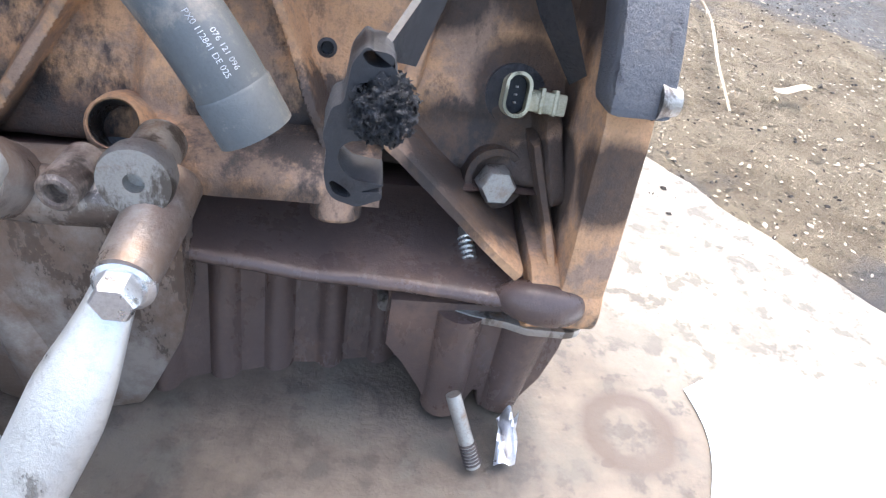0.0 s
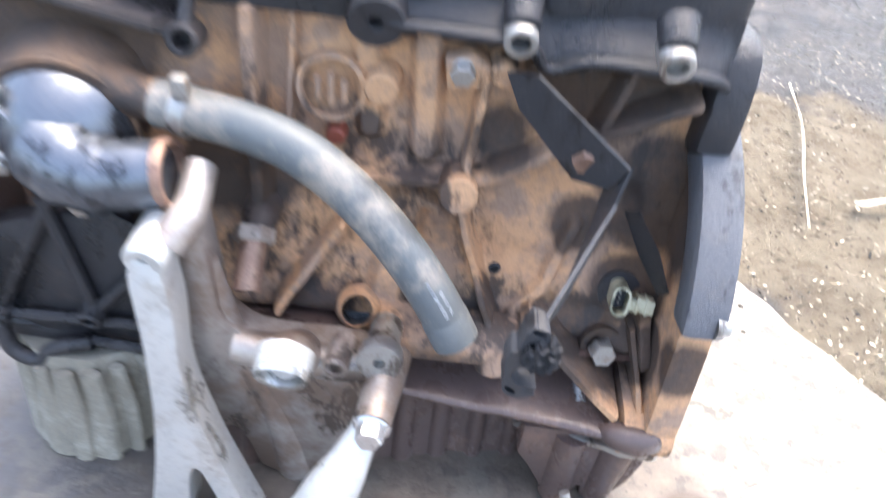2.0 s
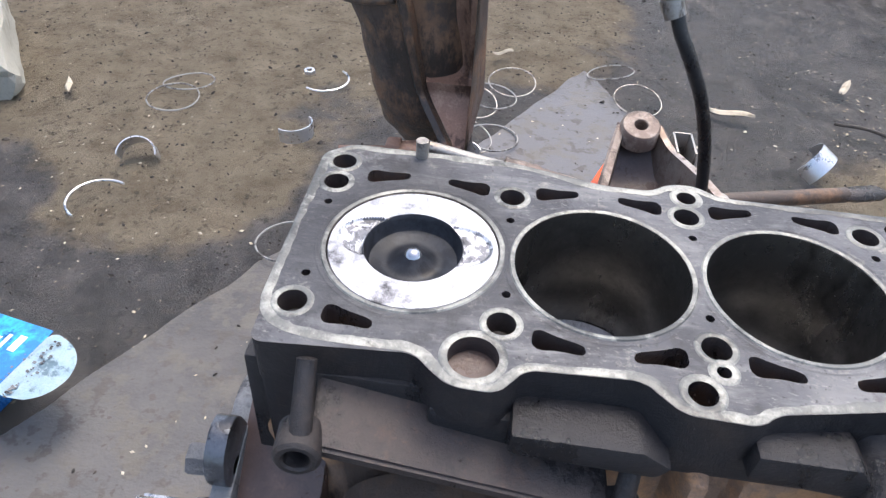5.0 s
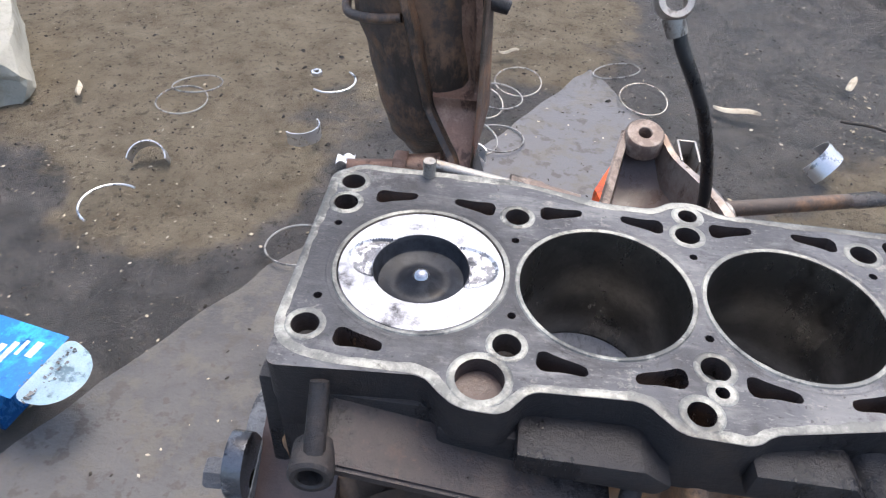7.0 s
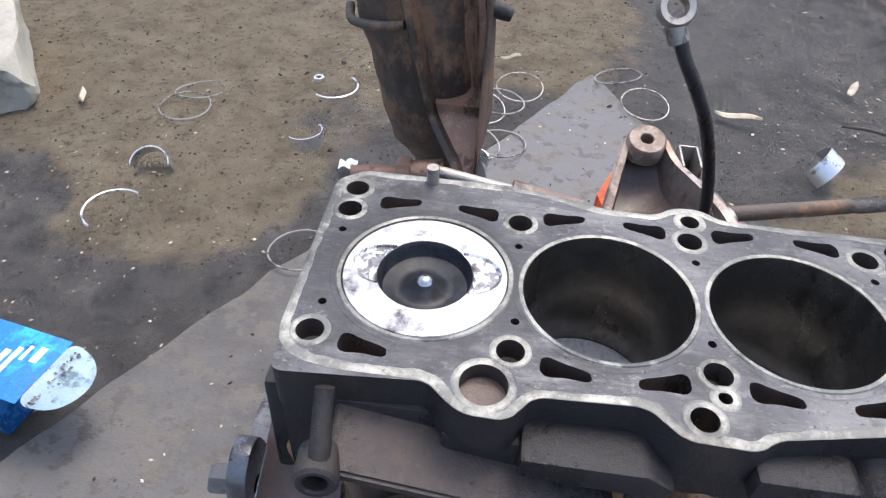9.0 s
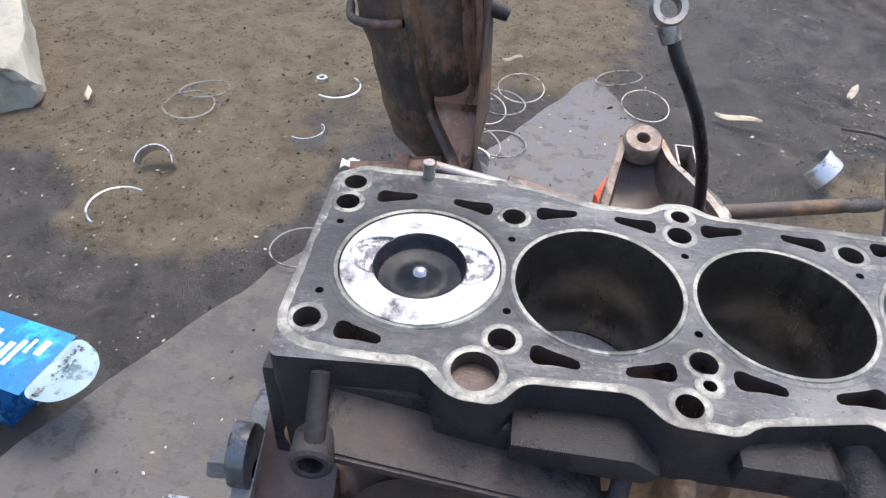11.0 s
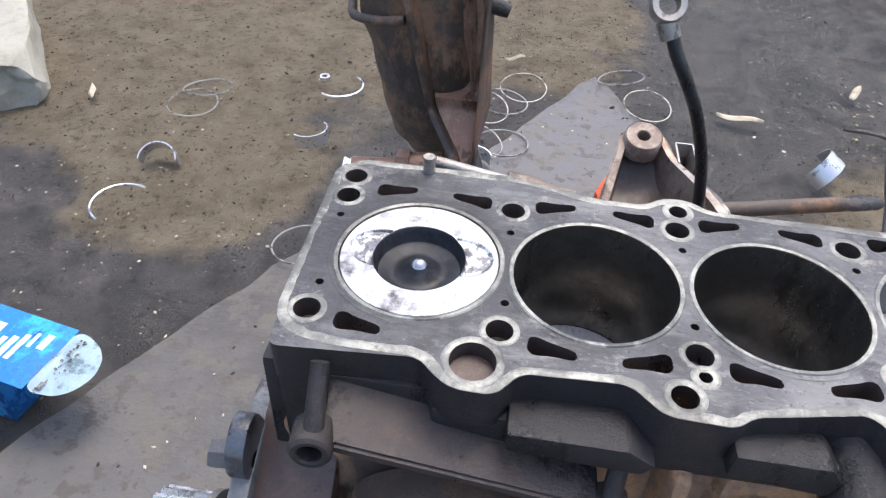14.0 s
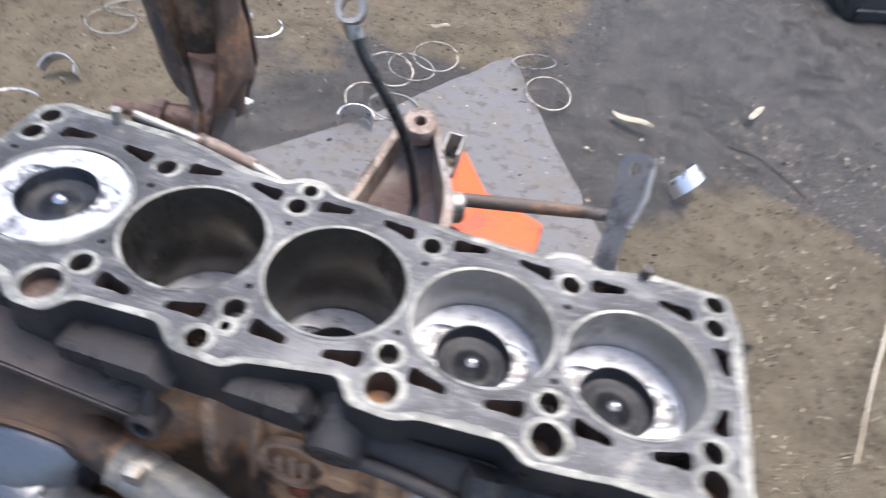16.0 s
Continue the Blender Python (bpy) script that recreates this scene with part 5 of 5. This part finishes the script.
    part("bolt", sweep([(-0.078, 0.158, 0.325), (-0.012, 0.168, 0.326)], 0.0062, 14), "copper", t, "rusty through bolt")
    part("nut", hexbolt((-0.045, 0.164, 0.3275), (-1, 0, 0), 0.0105, 0.010), "copper", t)
    part("collar", sweep([(-0.036, 0.166, 0.326), (-0.012, 0.169, 0.326)], [0.0085, 0.0105], 14), "copper", t)
    part("lip", sweep(spline([(-0.086, 0.215, 0.426), (-0.080, 0.196, 0.424), (-0.060, 0.182, 0.428), (-0.042, 0.180, 0.431)], 6), 0.0032, 10), "pressing", t)
    part("stub", sweep([(0.004, 0.20, 0.442), (0.020, 0.20, 0.437), (0.0255, 0.20, 0.435)], [0.0065, 0.0055, 0.0045], 14), "black", t, "black stub pipe")


def build_cone():
    t = thing("engine_mount", "brown cast engine mount with a drilled eye", "engine mount")
    part("eye", boss((0.1525, 0.289, 0.298), (0, -0.30, 0.95), 0.0168, 0.015, 0.0056, 0.013, 1.12), "worn", t, "worn drilled eye")
    left = spline([(0.134, 0.292, 0.285), (0.127, 0.265, 0.272), (0.1175, 0.225, 0.256), (0.104, 0.165, 0.238), (0.090, 0.10, 0.222), (0.084, 0.06, 0.21)], 6)
    right = spline([(0.171, 0.292, 0.285), (0.180, 0.270, 0.279), (0.191, 0.245, 0.281), (0.203, 0.215, 0.284), (0.213, 0.18, 0.284), (0.216, 0.13, 0.275), (0.216, 0.06, 0.26)], 5)

    def wall(line, side, top, wide):
        bm = bmesh.new()
        rows = []
        for k, p in enumerate(line):
            w = wide * (0.6 + 0.4 * k / len(line))
            rows.append([bm.verts.new(p + Vector(q)) for q in ((0, 0, -0.03), (-0.0015 * side, 0, top), (0.001 * side, 0, top + 0.002), (w * side, 0, top + 0.001), (w * 1.25 * side, 0, -0.03))])
        for a, b in zip(rows, rows[1:]):
            for j in range(4):
                bm.faces.new((a[j], a[j + 1], b[j + 1], b[j]))
        bm.faces.new(rows[0])
        bm.faces.new(rows[-1][::-1])
        return bm
    part("flange", wall(left, 1, 0.008, 0.010), "worn", t, "pale worn flange", 40)
    part("flange", wall(right, -1, 0.010, 0.009), "alu", t, "pale bright-edged flange", 40)

    def web(u, k):
        a, b = left[min(int(k * (len(left) - 1)), len(left) - 1)], right[min(int(k * (len(right) - 1)), len(right) - 1)]
        p = a.lerp(b, u)
        return (p.x, p.y + 0.012 * (1 - smooth(k * 5)), p.z + 0.004 - 0.022 * smooth(k * 5) - 0.008 * math.sin(math.pi * u) ** 0.6 * smooth(k * 4))
    part("web", field(steps(0.02, 0.98, 20), steps(0, 1, 26), web), "oxide", t, "oily red-brown hollow web")
    part("tail", lathe([(0.016, -0.02), (0.014, 0.0), (0.011, 0.003), (0, 0.003)], (0.216, 0.215, 0.272), (0.9, 0.3, 0), 20), "steel", t)
    bm = bm_box((0.181, 0.262, 0.262), (0.198, 0.294, 0.267), 0.001)
    for a, b in (((0.181, 0.262), (0.183, 0.294)), ((0.196, 0.262), (0.198, 0.294)), ((0.181, 0.292), (0.198, 0.294))):
        add(bm, bm_box((*a, 0.266), (*b, 0.292), 0.0006))
    part("channel_end", bm, "steel", t, "open steel channel end")


def build_rod():
    t = thing("oil_pipe", "black steel oil pipe with a banjo eye", "pipe")
    pts = spline([(0.1245, 0.163, 0.452), (0.130, 0.160, 0.438), (0.141, 0.160, 0.420), (0.155, 0.164, 0.395), (0.169, 0.170, 0.360), (0.178, 0.172, 0.325), (0.182, 0.17, 0.295), (0.184, 0.12, 0.275), (0.184, 0.062, 0.27)], 7)
    part("tube", sweep(pts, 0.0043, 16), "pipe", t)
    part("collar", sweep([(0.1205, 0.1635, 0.455), (0.1255, 0.161, 0.445)], [0.0068, 0.0062], 16), "steel", t)
    part("banjo_eye", lathe([(0.0065, -0.0045), (0.0102, -0.005), (0.0114, 0), (0.0102, 0.005), (0.0065, 0.0045), (0.0065, -0.0045)], (0.1195, 0.165, 0.463), (0.05, -0.75, 0.6), 28), "steel", t, "worn round eye")


def build_bar():
    t = thing("tension_bar", "rusty steel bar ending in a flattened tip", "bar")
    part("bar", sweep(spline([(0.215, 0.222, 0.276), (0.25, 0.235, 0.273), (0.30, 0.255, 0.268), (0.330, 0.268, 0.264)], 6), 0.0066, 14), "pressing", t)
    part("tip", sweep([(0.325, 0.266, 0.265), (0.337, 0.271, 0.263), (0.362, 0.281, 0.261), (0.368, 0.283, 0.260)], [0.0066, 0.009, 0.009, 0.006], 12, flat=0.6), "brown", t)
    t2 = thing("slotted_arm", "grey steel flat arm with an oval hole", "bracket")
    m = pose(0.355, 0.235, 0.287, 48, 0, 0)
    loop = rounded([(-0.014, 0.065), (0.014, 0.068), (0.016, 0.03), (0.009, 0.0), (0.011, -0.08), (-0.012, -0.08), (-0.009, 0.0), (-0.014, 0.03)], 1)
    bm = plate_with_holes([(x, z) for x, z in loop], [[(0.0 + 0.0045 * math.cos(a), 0.052 + 0.0065 * math.sin(a)) for a in steps(0, 5.9, 15)]], 0.002, -0.002, -0.002)
    bm.transform(m)
    part("leaf", bm, "grey", t2)
    part("edge", sweep([m @ Vector((0.0145, 0.066, 0.0)), m @ Vector((0.0165, 0.03, 0.002)), m @ Vector((0.010, 0.0, 0.002))], 0.003, 8), "steel", t2, "bright turned edge")


def build_pipe_end():
    t = thing("sheathed_cable", "rusty sheathed cable lying along the block's back edge", "cable")
    part("rod", sweep(spline([(-0.006, 0.088, 0.386), (0.02, 0.092, 0.378), (0.045, 0.094, 0.372)], 6), 0.0042, 10), "steel", t)
    part("sleeve", sweep(spline([(0.038, 0.094, 0.374), (0.060, 0.094, 0.370), (0.080, 0.092, 0.367)], 6), [0.0065] * 6 + [0.0055] * 7, 12), "worn", t, "creased copper-brown sleeve")
    part("braid", sweep(spline([(0.078, 0.092, 0.367), (0.10, 0.089, 0.362), (0.12, 0.082, 0.356)], 6), 0.0042, 10), "steel", t, "braided steel end")


def build_orange():
    t = thing("orange_funnel", "orange plastic holder lying behind the block", "plastic holder")
    part("wedge", prism([(0.190, 0.405), (0.228, 0.345), (0.300, 0.320), (0.297, 0.271), (0.231, 0.262), (0.14, 0.31), (0.130, 0.350), (0.15, 0.400)], 0.15, 0.188, 0.006, "xy"), "orange", t)
    part("foot", bm_box((0.17, 0.27, 0.0), (0.27, 0.34, 0.155), 0.006), "brown", t)


for fn in (build_tall, build_cone, build_rod, build_bar, build_pipe_end, build_orange):
    fn()


# ---- things on the ground ----
def build_log():
    t = thing("log_prop", "weathered split log propping the engine's timing end", "log")
    bm = sweep([(0.0, -0.085, 0.095), (-0.002, -0.09, 0.05), (-0.004, -0.095, -0.004)], [0.052, 0.055, 0.058], 40)
    for v in bm.verts:
        a = math.atan2(v.co.y + 0.09, v.co.x)
        k = 1 + 0.06 * noise.noise((math.cos(a) * 5, math.sin(a) * 5, 2)) + 0.03 * math.sin(a * 9)
        v.co.x, v.co.y = v.co.x * k, -0.09 + (v.co.y + 0.09) * k
    part("trunk", bm, "wood", t)
    for k in range(7):
        a = -2.6 + 0.34 * k
        r = 0.0555
        part("bark_strip", sweep([(r * 0.95 * math.cos(a), -0.09 + r * 0.95 * math.sin(a), 0.092), (r * 1.0 * math.cos(a + 0.04), -0.09 + r * math.sin(a + 0.04), 0.05), (r * 1.05 * math.cos(a), -0.093 + r * 1.05 * math.sin(a), -0.004)], 0.0065 + 0.002 * math.sin(k * 5), 8, flat=0.5), "wood", t, "split grey-green strip of bark")


def build_rock():
    bm = bmesh.new()
    bmesh.ops.create_icosphere(bm, subdivisions=4, radius=1)
    for v in bm.verts:
        p = v.co.copy()
        q = Vector((max(-0.72, min(0.72, p.x)), max(-0.78, min(0.78, p.y)), max(-0.6, min(0.66, p.z))))
        q *= 1 + 0.12 * noise.noise(p * 1.8) + 0.05 * noise.noise(p * 6)
        v.co = Vector((q.x * 0.082, q.y * 0.2, q.z * 0.085))
    ob = part("stone", bm, "rock", None, "", 25)
    tagged(ob, "pale angular stone lying on the earth", "stone")
    ob.matrix_basis = pose(-0.90, 0.79, 0.035, 6, 0, 34)


def build_black():
    t = thing("black_case", "black plastic case with a bright edge", "case")
    part("body", bm_box((0, 0, 0), (0.45, 0.35, 0.09), 0.02), "plastic", t)
    part("edge", sweep([(0.0, -0.003, 0.04), (0.4, -0.003, 0.04)], 0.003, 8), "grey", t)
    t.matrix_basis = pose(0.93, 1.57, -0.012, 0, 0, 25)


def build_carton():
    t = thing("blue_carton", "open blue card carton with white print and a pale tucked flap", "box")
    m = pose(-0.382, 0.1165, 0, 0, 0, -11)
    w, d, h, e = 0.17, 0.038, 0.078, 0.045
    # thin card walls; the lid juts out over the end
    for lo, hi in (((-w, -d, 0), (-e, -d + 0.0012, h)), ((-w, d - 0.0012, 0), (-e, d, h)), ((-w, -d, 0), (-w + 0.0012, d, h)), ((-e - 0.0012, -d, 0), (-e, d, h)), ((-w, -d, 0), (-e, d, 0.0012))):
        part("card_wall", bm_box(lo, hi, 0.0003, m), "blue", t)
    part("lid", bm_box((-w, -d - 0.0008, h), (0, d + 0.0008, h + 0.0012), 0.0004, m), "blue", t, "blue printed lid")
    for x, y, ww, hh in ((-0.020, 0.014, 0.008, 0.019), (-0.033, 0.012, 0.004, 0.018), (-0.042, 0.0, 0.006, 0.032), (-0.052, -0.003, 0.007, 0.026), (-0.062, -0.006, 0.006, 0.024), (-0.078, 0.0, 0.010, 0.04)):
        part("print_bar", bm_box((x - ww / 2, y - hh / 2, h + 0.0012), (x + ww / 2, y + hh / 2, h + 0.0016), 0, m), "white", t)
    arc = fillet([(0.0, -d), (0.020, -d + 0.001), (0.036, -d + 0.008), (0.047, -0.010), (0.047, 0.010), (0.036, 0.028), (0.018, d - 0.002), (0.0, d)], 0.006)
    bm = bmesh.new()
    bm.faces.new([bm.verts.new((x, y, 0.0)) for x, y in arc])
    bmesh.ops.solidify(bm, geom=bm.faces[:], thickness=0.0006)
    bm.transform(m @ pose(0, 0, h + 0.001, 0, 8, 0))
    part("flap", bm, "pale_blue", t, "pale rounded tuck flap")
    # scuffed crease with flaked print
    rnd = random.Random(7)
    bm = bmesh.new()
    for _ in range(46):
        y, x, r = rnd.uniform(-d, d), rnd.gauss(0.003, 0.003), rnd.uniform(0.0005, 0.0016)
        add(bm, bm_box((x - r, y - r, h + 0.0013), (x + r, y + r * 0.7, h + 0.0017), 0, m @ pose(0, 0, 0.0002, 0, 7 if x > 0 else 0, 0)))
    part("scuff", bm, "plate", t, "flaked grey scuffs along the crease")


def ring_bm(r, gap, th=0.0014):
    a = steps(gap, 2 * math.pi - gap, 60)
    return sweep([(r * math.cos(q), r * math.sin(q), 0.0008 * math.sin(q * 2)) for q in a], th, 6)


def build_rings():
    base = part("piston_ring", ring_bm(0.042, 0.04), "steel")
    tagged(base, "loose steel piston ring lying on the dirt", "piston ring", "piston rings on the ground")
    spots = [(0.043, 0.885, 0, 8), (-0.02, 0.80, 40, 12), (0.012, 0.83, 90, 4), (-0.507, 0.765, 200, 10), (-0.515, 0.715, 20, 2), (0.222, 0.955, 230, 16), (-0.02, 0.69, 70, 14), (0.02, 0.70, 160, 4), (0.265, 0.865, 20, 10), (-0.222, 0.40, 200, 4)]
    for k, (x, y, a, tilt) in enumerate(spots):
        m = pose(x, y, 0.004 + 0.042 * math.sin(radians(tilt)) * 0.5, tilt, 0, a)
        if k == 0:
            base.matrix_basis = m
        else:
            copy_thing(base, m)
    half = part("ring_piece", sweep([(0.042 * math.cos(q), 0.042 * math.sin(q), 0) for q in steps(0.3, 3.4, 30)], 0.0018, 8), "bright")
    tagged(half, "broken bright half of a piston ring", "piston ring", "ring pieces on the ground")
    half.matrix_basis = pose(-0.285, 0.825, 0.006, 0, 0, -140)
    for x, y, a in ((-0.497, 0.435, 50),):
        copy_thing(half, pose(x, y, 0.006, 4, 0, a))


def shell_bm(r=0.029, w=0.022):
    bm = bmesh.new()
    rows = []
    for q in steps(0, math.pi, 24):
        c, s = math.cos(q), math.sin(q)
        rows.append([bm.verts.new(p) for p in ((r * c, -w / 2, r * s), (r * c, w / 2, r * s), ((r - 0.002) * c, w / 2, (r - 0.002) * s), ((r - 0.002) * c, -w / 2, (r - 0.002) * s))])
    for a, b in zip(rows, rows[1:]):
        for k in range(4):
            bm.faces.new((a[k], a[(k + 1) % 4], b[(k + 1) % 4], b[k]))
    bm.faces.new(rows[0])
    bm.faces.new(rows[-1][::-1])
    return bm


def build_shells():
    base = part("bearing_shell", shell_bm(), "bright")
    tagged(base, "bright half-round bearing shell lying on the ground", "bearing shell", "bearing shells on the ground")
    base.matrix_basis = pose(-0.02, 0.62, 0.016, 85, 0, 200)
    big = part("bearing_shell", shell_bm(0.037, 0.03), "bright")
    tagged(big, "wide bright half-round bearing shell lying on the dirt", "bearing shell", "bearing shells on the ground")
    big.matrix_basis = pose(0.512, 0.70, 0.016, 30, 0, 62)
    for x, y, z, rx, rz in ((-0.492, 0.54, 0.0, -55, 10), (-0.285, 0.645, 0.01, 85, 50)):
        copy_thing(base, pose(x, y, z + 0.006, rx, 0, rz))


def build_small():
    t = thing("loose_stud", "steel stud leaning under the block's corner", "stud")
    a, b = Vector((0.3715, -0.166, 0.042)), Vector((0.3868, -0.1855, 0.005))
    part("shank", sweep([a, b], 0.0042, 14), "steel", t)
    bm = bmesh.new()
    for k in range(7):
        add(bm, lathe([(0.004, -0.0009), (0.0051, 0), (0.004, 0.0009)], b.lerp(a, 0.05 + 0.045 * k), b - a, 14))
    part("thread", bm, "brown", t)
    bm = field(steps(0, 1, 8), steps(0, 1, 8), lambda u, v: (0.398 + 0.012 * u + 0.006 * v, -0.185 + 0.03 * v, 0.004 + 0.012 * abs(math.sin(u * 4 + v * 3)) * (0.3 + v)))
    tagged(part("foil_scrap", bm, "bright"), "crumpled scrap of bright foil on the concrete", "scrap")
    nut = part("steel_nut", lathe([(0.006, 0), (0.0105, 0.0), (0.0105, 0.006), (0.006, 0.006), (0.006, 0)], (0, 0, 0), (0, 0, 1), 6), "bright")
    tagged(nut, "small bright nut lying on the dirt", "nut")
    nut.matrix_basis = pose(-0.318, 0.845, 0.004)
    twig = part("twig", sweep(spline([(0.872, 0.72, 0.006), (0.83, 0.55, 0.012), (0.78, 0.40, 0.008), (0.738, 0.268, 0.008)], 6), [0.0022] * 12 + [0.0016] * 7, 6), "chip")
    tagged(twig, "thin dry twig lying on the ground", "twig")
    for pts, label in (([(0.60, 0.86, 0.006), (0.66, 0.83, 0.014), (0.74, 0.76, 0.006)], "dark crooked twig"),):
        tagged(part("twig", sweep(spline(pts, 6), 0.0024, 6), "clod"), label + " lying on the dirt", "twig")
    # pale leaf-like slivers
    rnd = random.Random(4)
    leaf_spots = [(-0.696, 0.714, -62, 0.026), (0.425, 0.86, -10, 0.04), (0.02, 1.0, 20, 0.02), (0.66, 1.0, 60, 0.03), (0.86, 0.35, 10, 0.03)]
    for x, y, a, s in leaf_spots:
        bm = field(steps(-1, 1, 10), steps(-1, 1, 3), lambda u, v: (s * u, s * 0.22 * v * math.sqrt(max(0.02, 1 - u * u)), 0.004 * (1 - v * v) + 0.003 * math.sin(u * 3)))
        ob = part("wood_sliver", bm, "chip")
        tagged(ob, "pale wood sliver lying on the dirt", "wood sliver", "slivers on the ground")
        ob.matrix_basis = pose(x, y, 0.006, 0, 0, a)
    # countless chips and clods
    for name, mat, count, lo, hi, label in (("wood_chips", "chip", 6200, 0.0008, 0.0037, "countless pale wood chips trodden into the earth"), ("earth_clods", "clod", 5000, 0.0009, 0.0038, "countless small dark clods of earth")):
        verts, faces = [], []
        for _ in range(count):
            x, y = rnd.uniform(-1.3, 1.5), rnd.uniform(0.05, 1.9)
            if name == "wood_chips" and rnd.random() < 0.35:
                x, y = rnd.uniform(0.62, 1.25), rnd.uniform(0.0, 1.0)
            if abs(x - 0.18) < 0.32 and y < 0.2:
                continue
            s = rnd.uniform(lo, hi) * (1 if rnd.random() < 0.93 else 1.7)
            a, el = rnd.uniform(0, 6.28), rnd.uniform(0.25, 0.7)
            z = max(lump(x, y) - 0.012, -0.012) + 0.001
            inside = (x - 0.175) * 0.87 + (y - 0.975) * 0.49 < 0 and (x - 0.175) * -0.87 + (y - 0.975) * 0.5 < 0
            if inside:
                if rnd.random() < 0.6:
                    continue
                z = 0.0006
            u, w = Vector((math.cos(a), math.sin(a), rnd.uniform(-0.2, 0.2))) * s, Vector((-math.sin(a), math.cos(a), rnd.uniform(-0.2, 0.2))) * s * el
            h = Vector((0, 0, s * (0.18 if name == "wood_chips" else 0.6)))
            c = Vector((x, y, z))
            i = len(verts)
            verts += [c + u, c + w, c - u * 0.9, c - w, c + u * 0.5 + w * 0.3 + h, c - u * 0.4 - w * 0.2 + h]
            faces += [(i, i + 1, i + 4), (i + 1, i + 2, i + 5), (i + 1, i + 5, i + 4), (i + 2, i + 3, i + 5), (i + 3, i, i + 4), (i + 3, i + 4, i + 5)]
        me = bpy.data.meshes.new(name)
        me.from_pydata(verts, [], faces)
        me.materials.append(M[mat])
        tagged(new(name, me), label, name.replace("_", " "), kind="stuff")


def build_sheet():
    def put(u, v):
        return (0.535 + 0.16 * u - 0.035 * v + 0.008 * math.sin(v * 9), -0.125 - 0.22 * v + 0.02 * math.sin(u * 4), 0.0012 + min(1.0, u * 2.5, v * 4 + 0.1) * (0.012 * abs(math.sin(u * 3.1) * math.cos(v * 4)) + 0.005 * abs(noise.noise((u * 7, v * 7, 1)))))
    t = thing("plastic_sheet", "crumpled white plastic sheet with a blue edge on the concrete", "plastic sheet")
    part("sheet", field(steps(0.12, 1, 24), steps(0, 1, 24), put), "white", t)
    part("edge_stripe", field(steps(0, 0.12, 3), steps(0, 1, 24), put), "pale_blue", t, "pale blue edge")


def build_paper():
    bm = field(steps(0, 1, 8), steps(0, 1, 6), lambda u, v: (-0.218 + 0.026 * u, 0.585 + 0.02 * v + 0.006 * u, 0.004 + 0.006 * abs(math.sin(u * 5 + v * 2))))
    tagged(part("paper_scrap", bm, "white"), "torn white paper scrap on the dirt", "paper")
    bm = field(steps(0, 1, 8), steps(0, 1, 6), lambda u, v: (0.03 + 0.03 * u, 0.5 + 0.016 * v + 0.012 * u, 0.006 + 0.01 * math.sin(u * 3) * (1 - 0.4 * v)))
    tagged(part("metal_scrap", bm, "bright"), "small bent bright metal scrap on the concrete", "scrap")


for fn in (build_paper, build_sheet, build_log, build_rock, build_black, build_carton, build_rings, build_shells, build_small):
    fn()
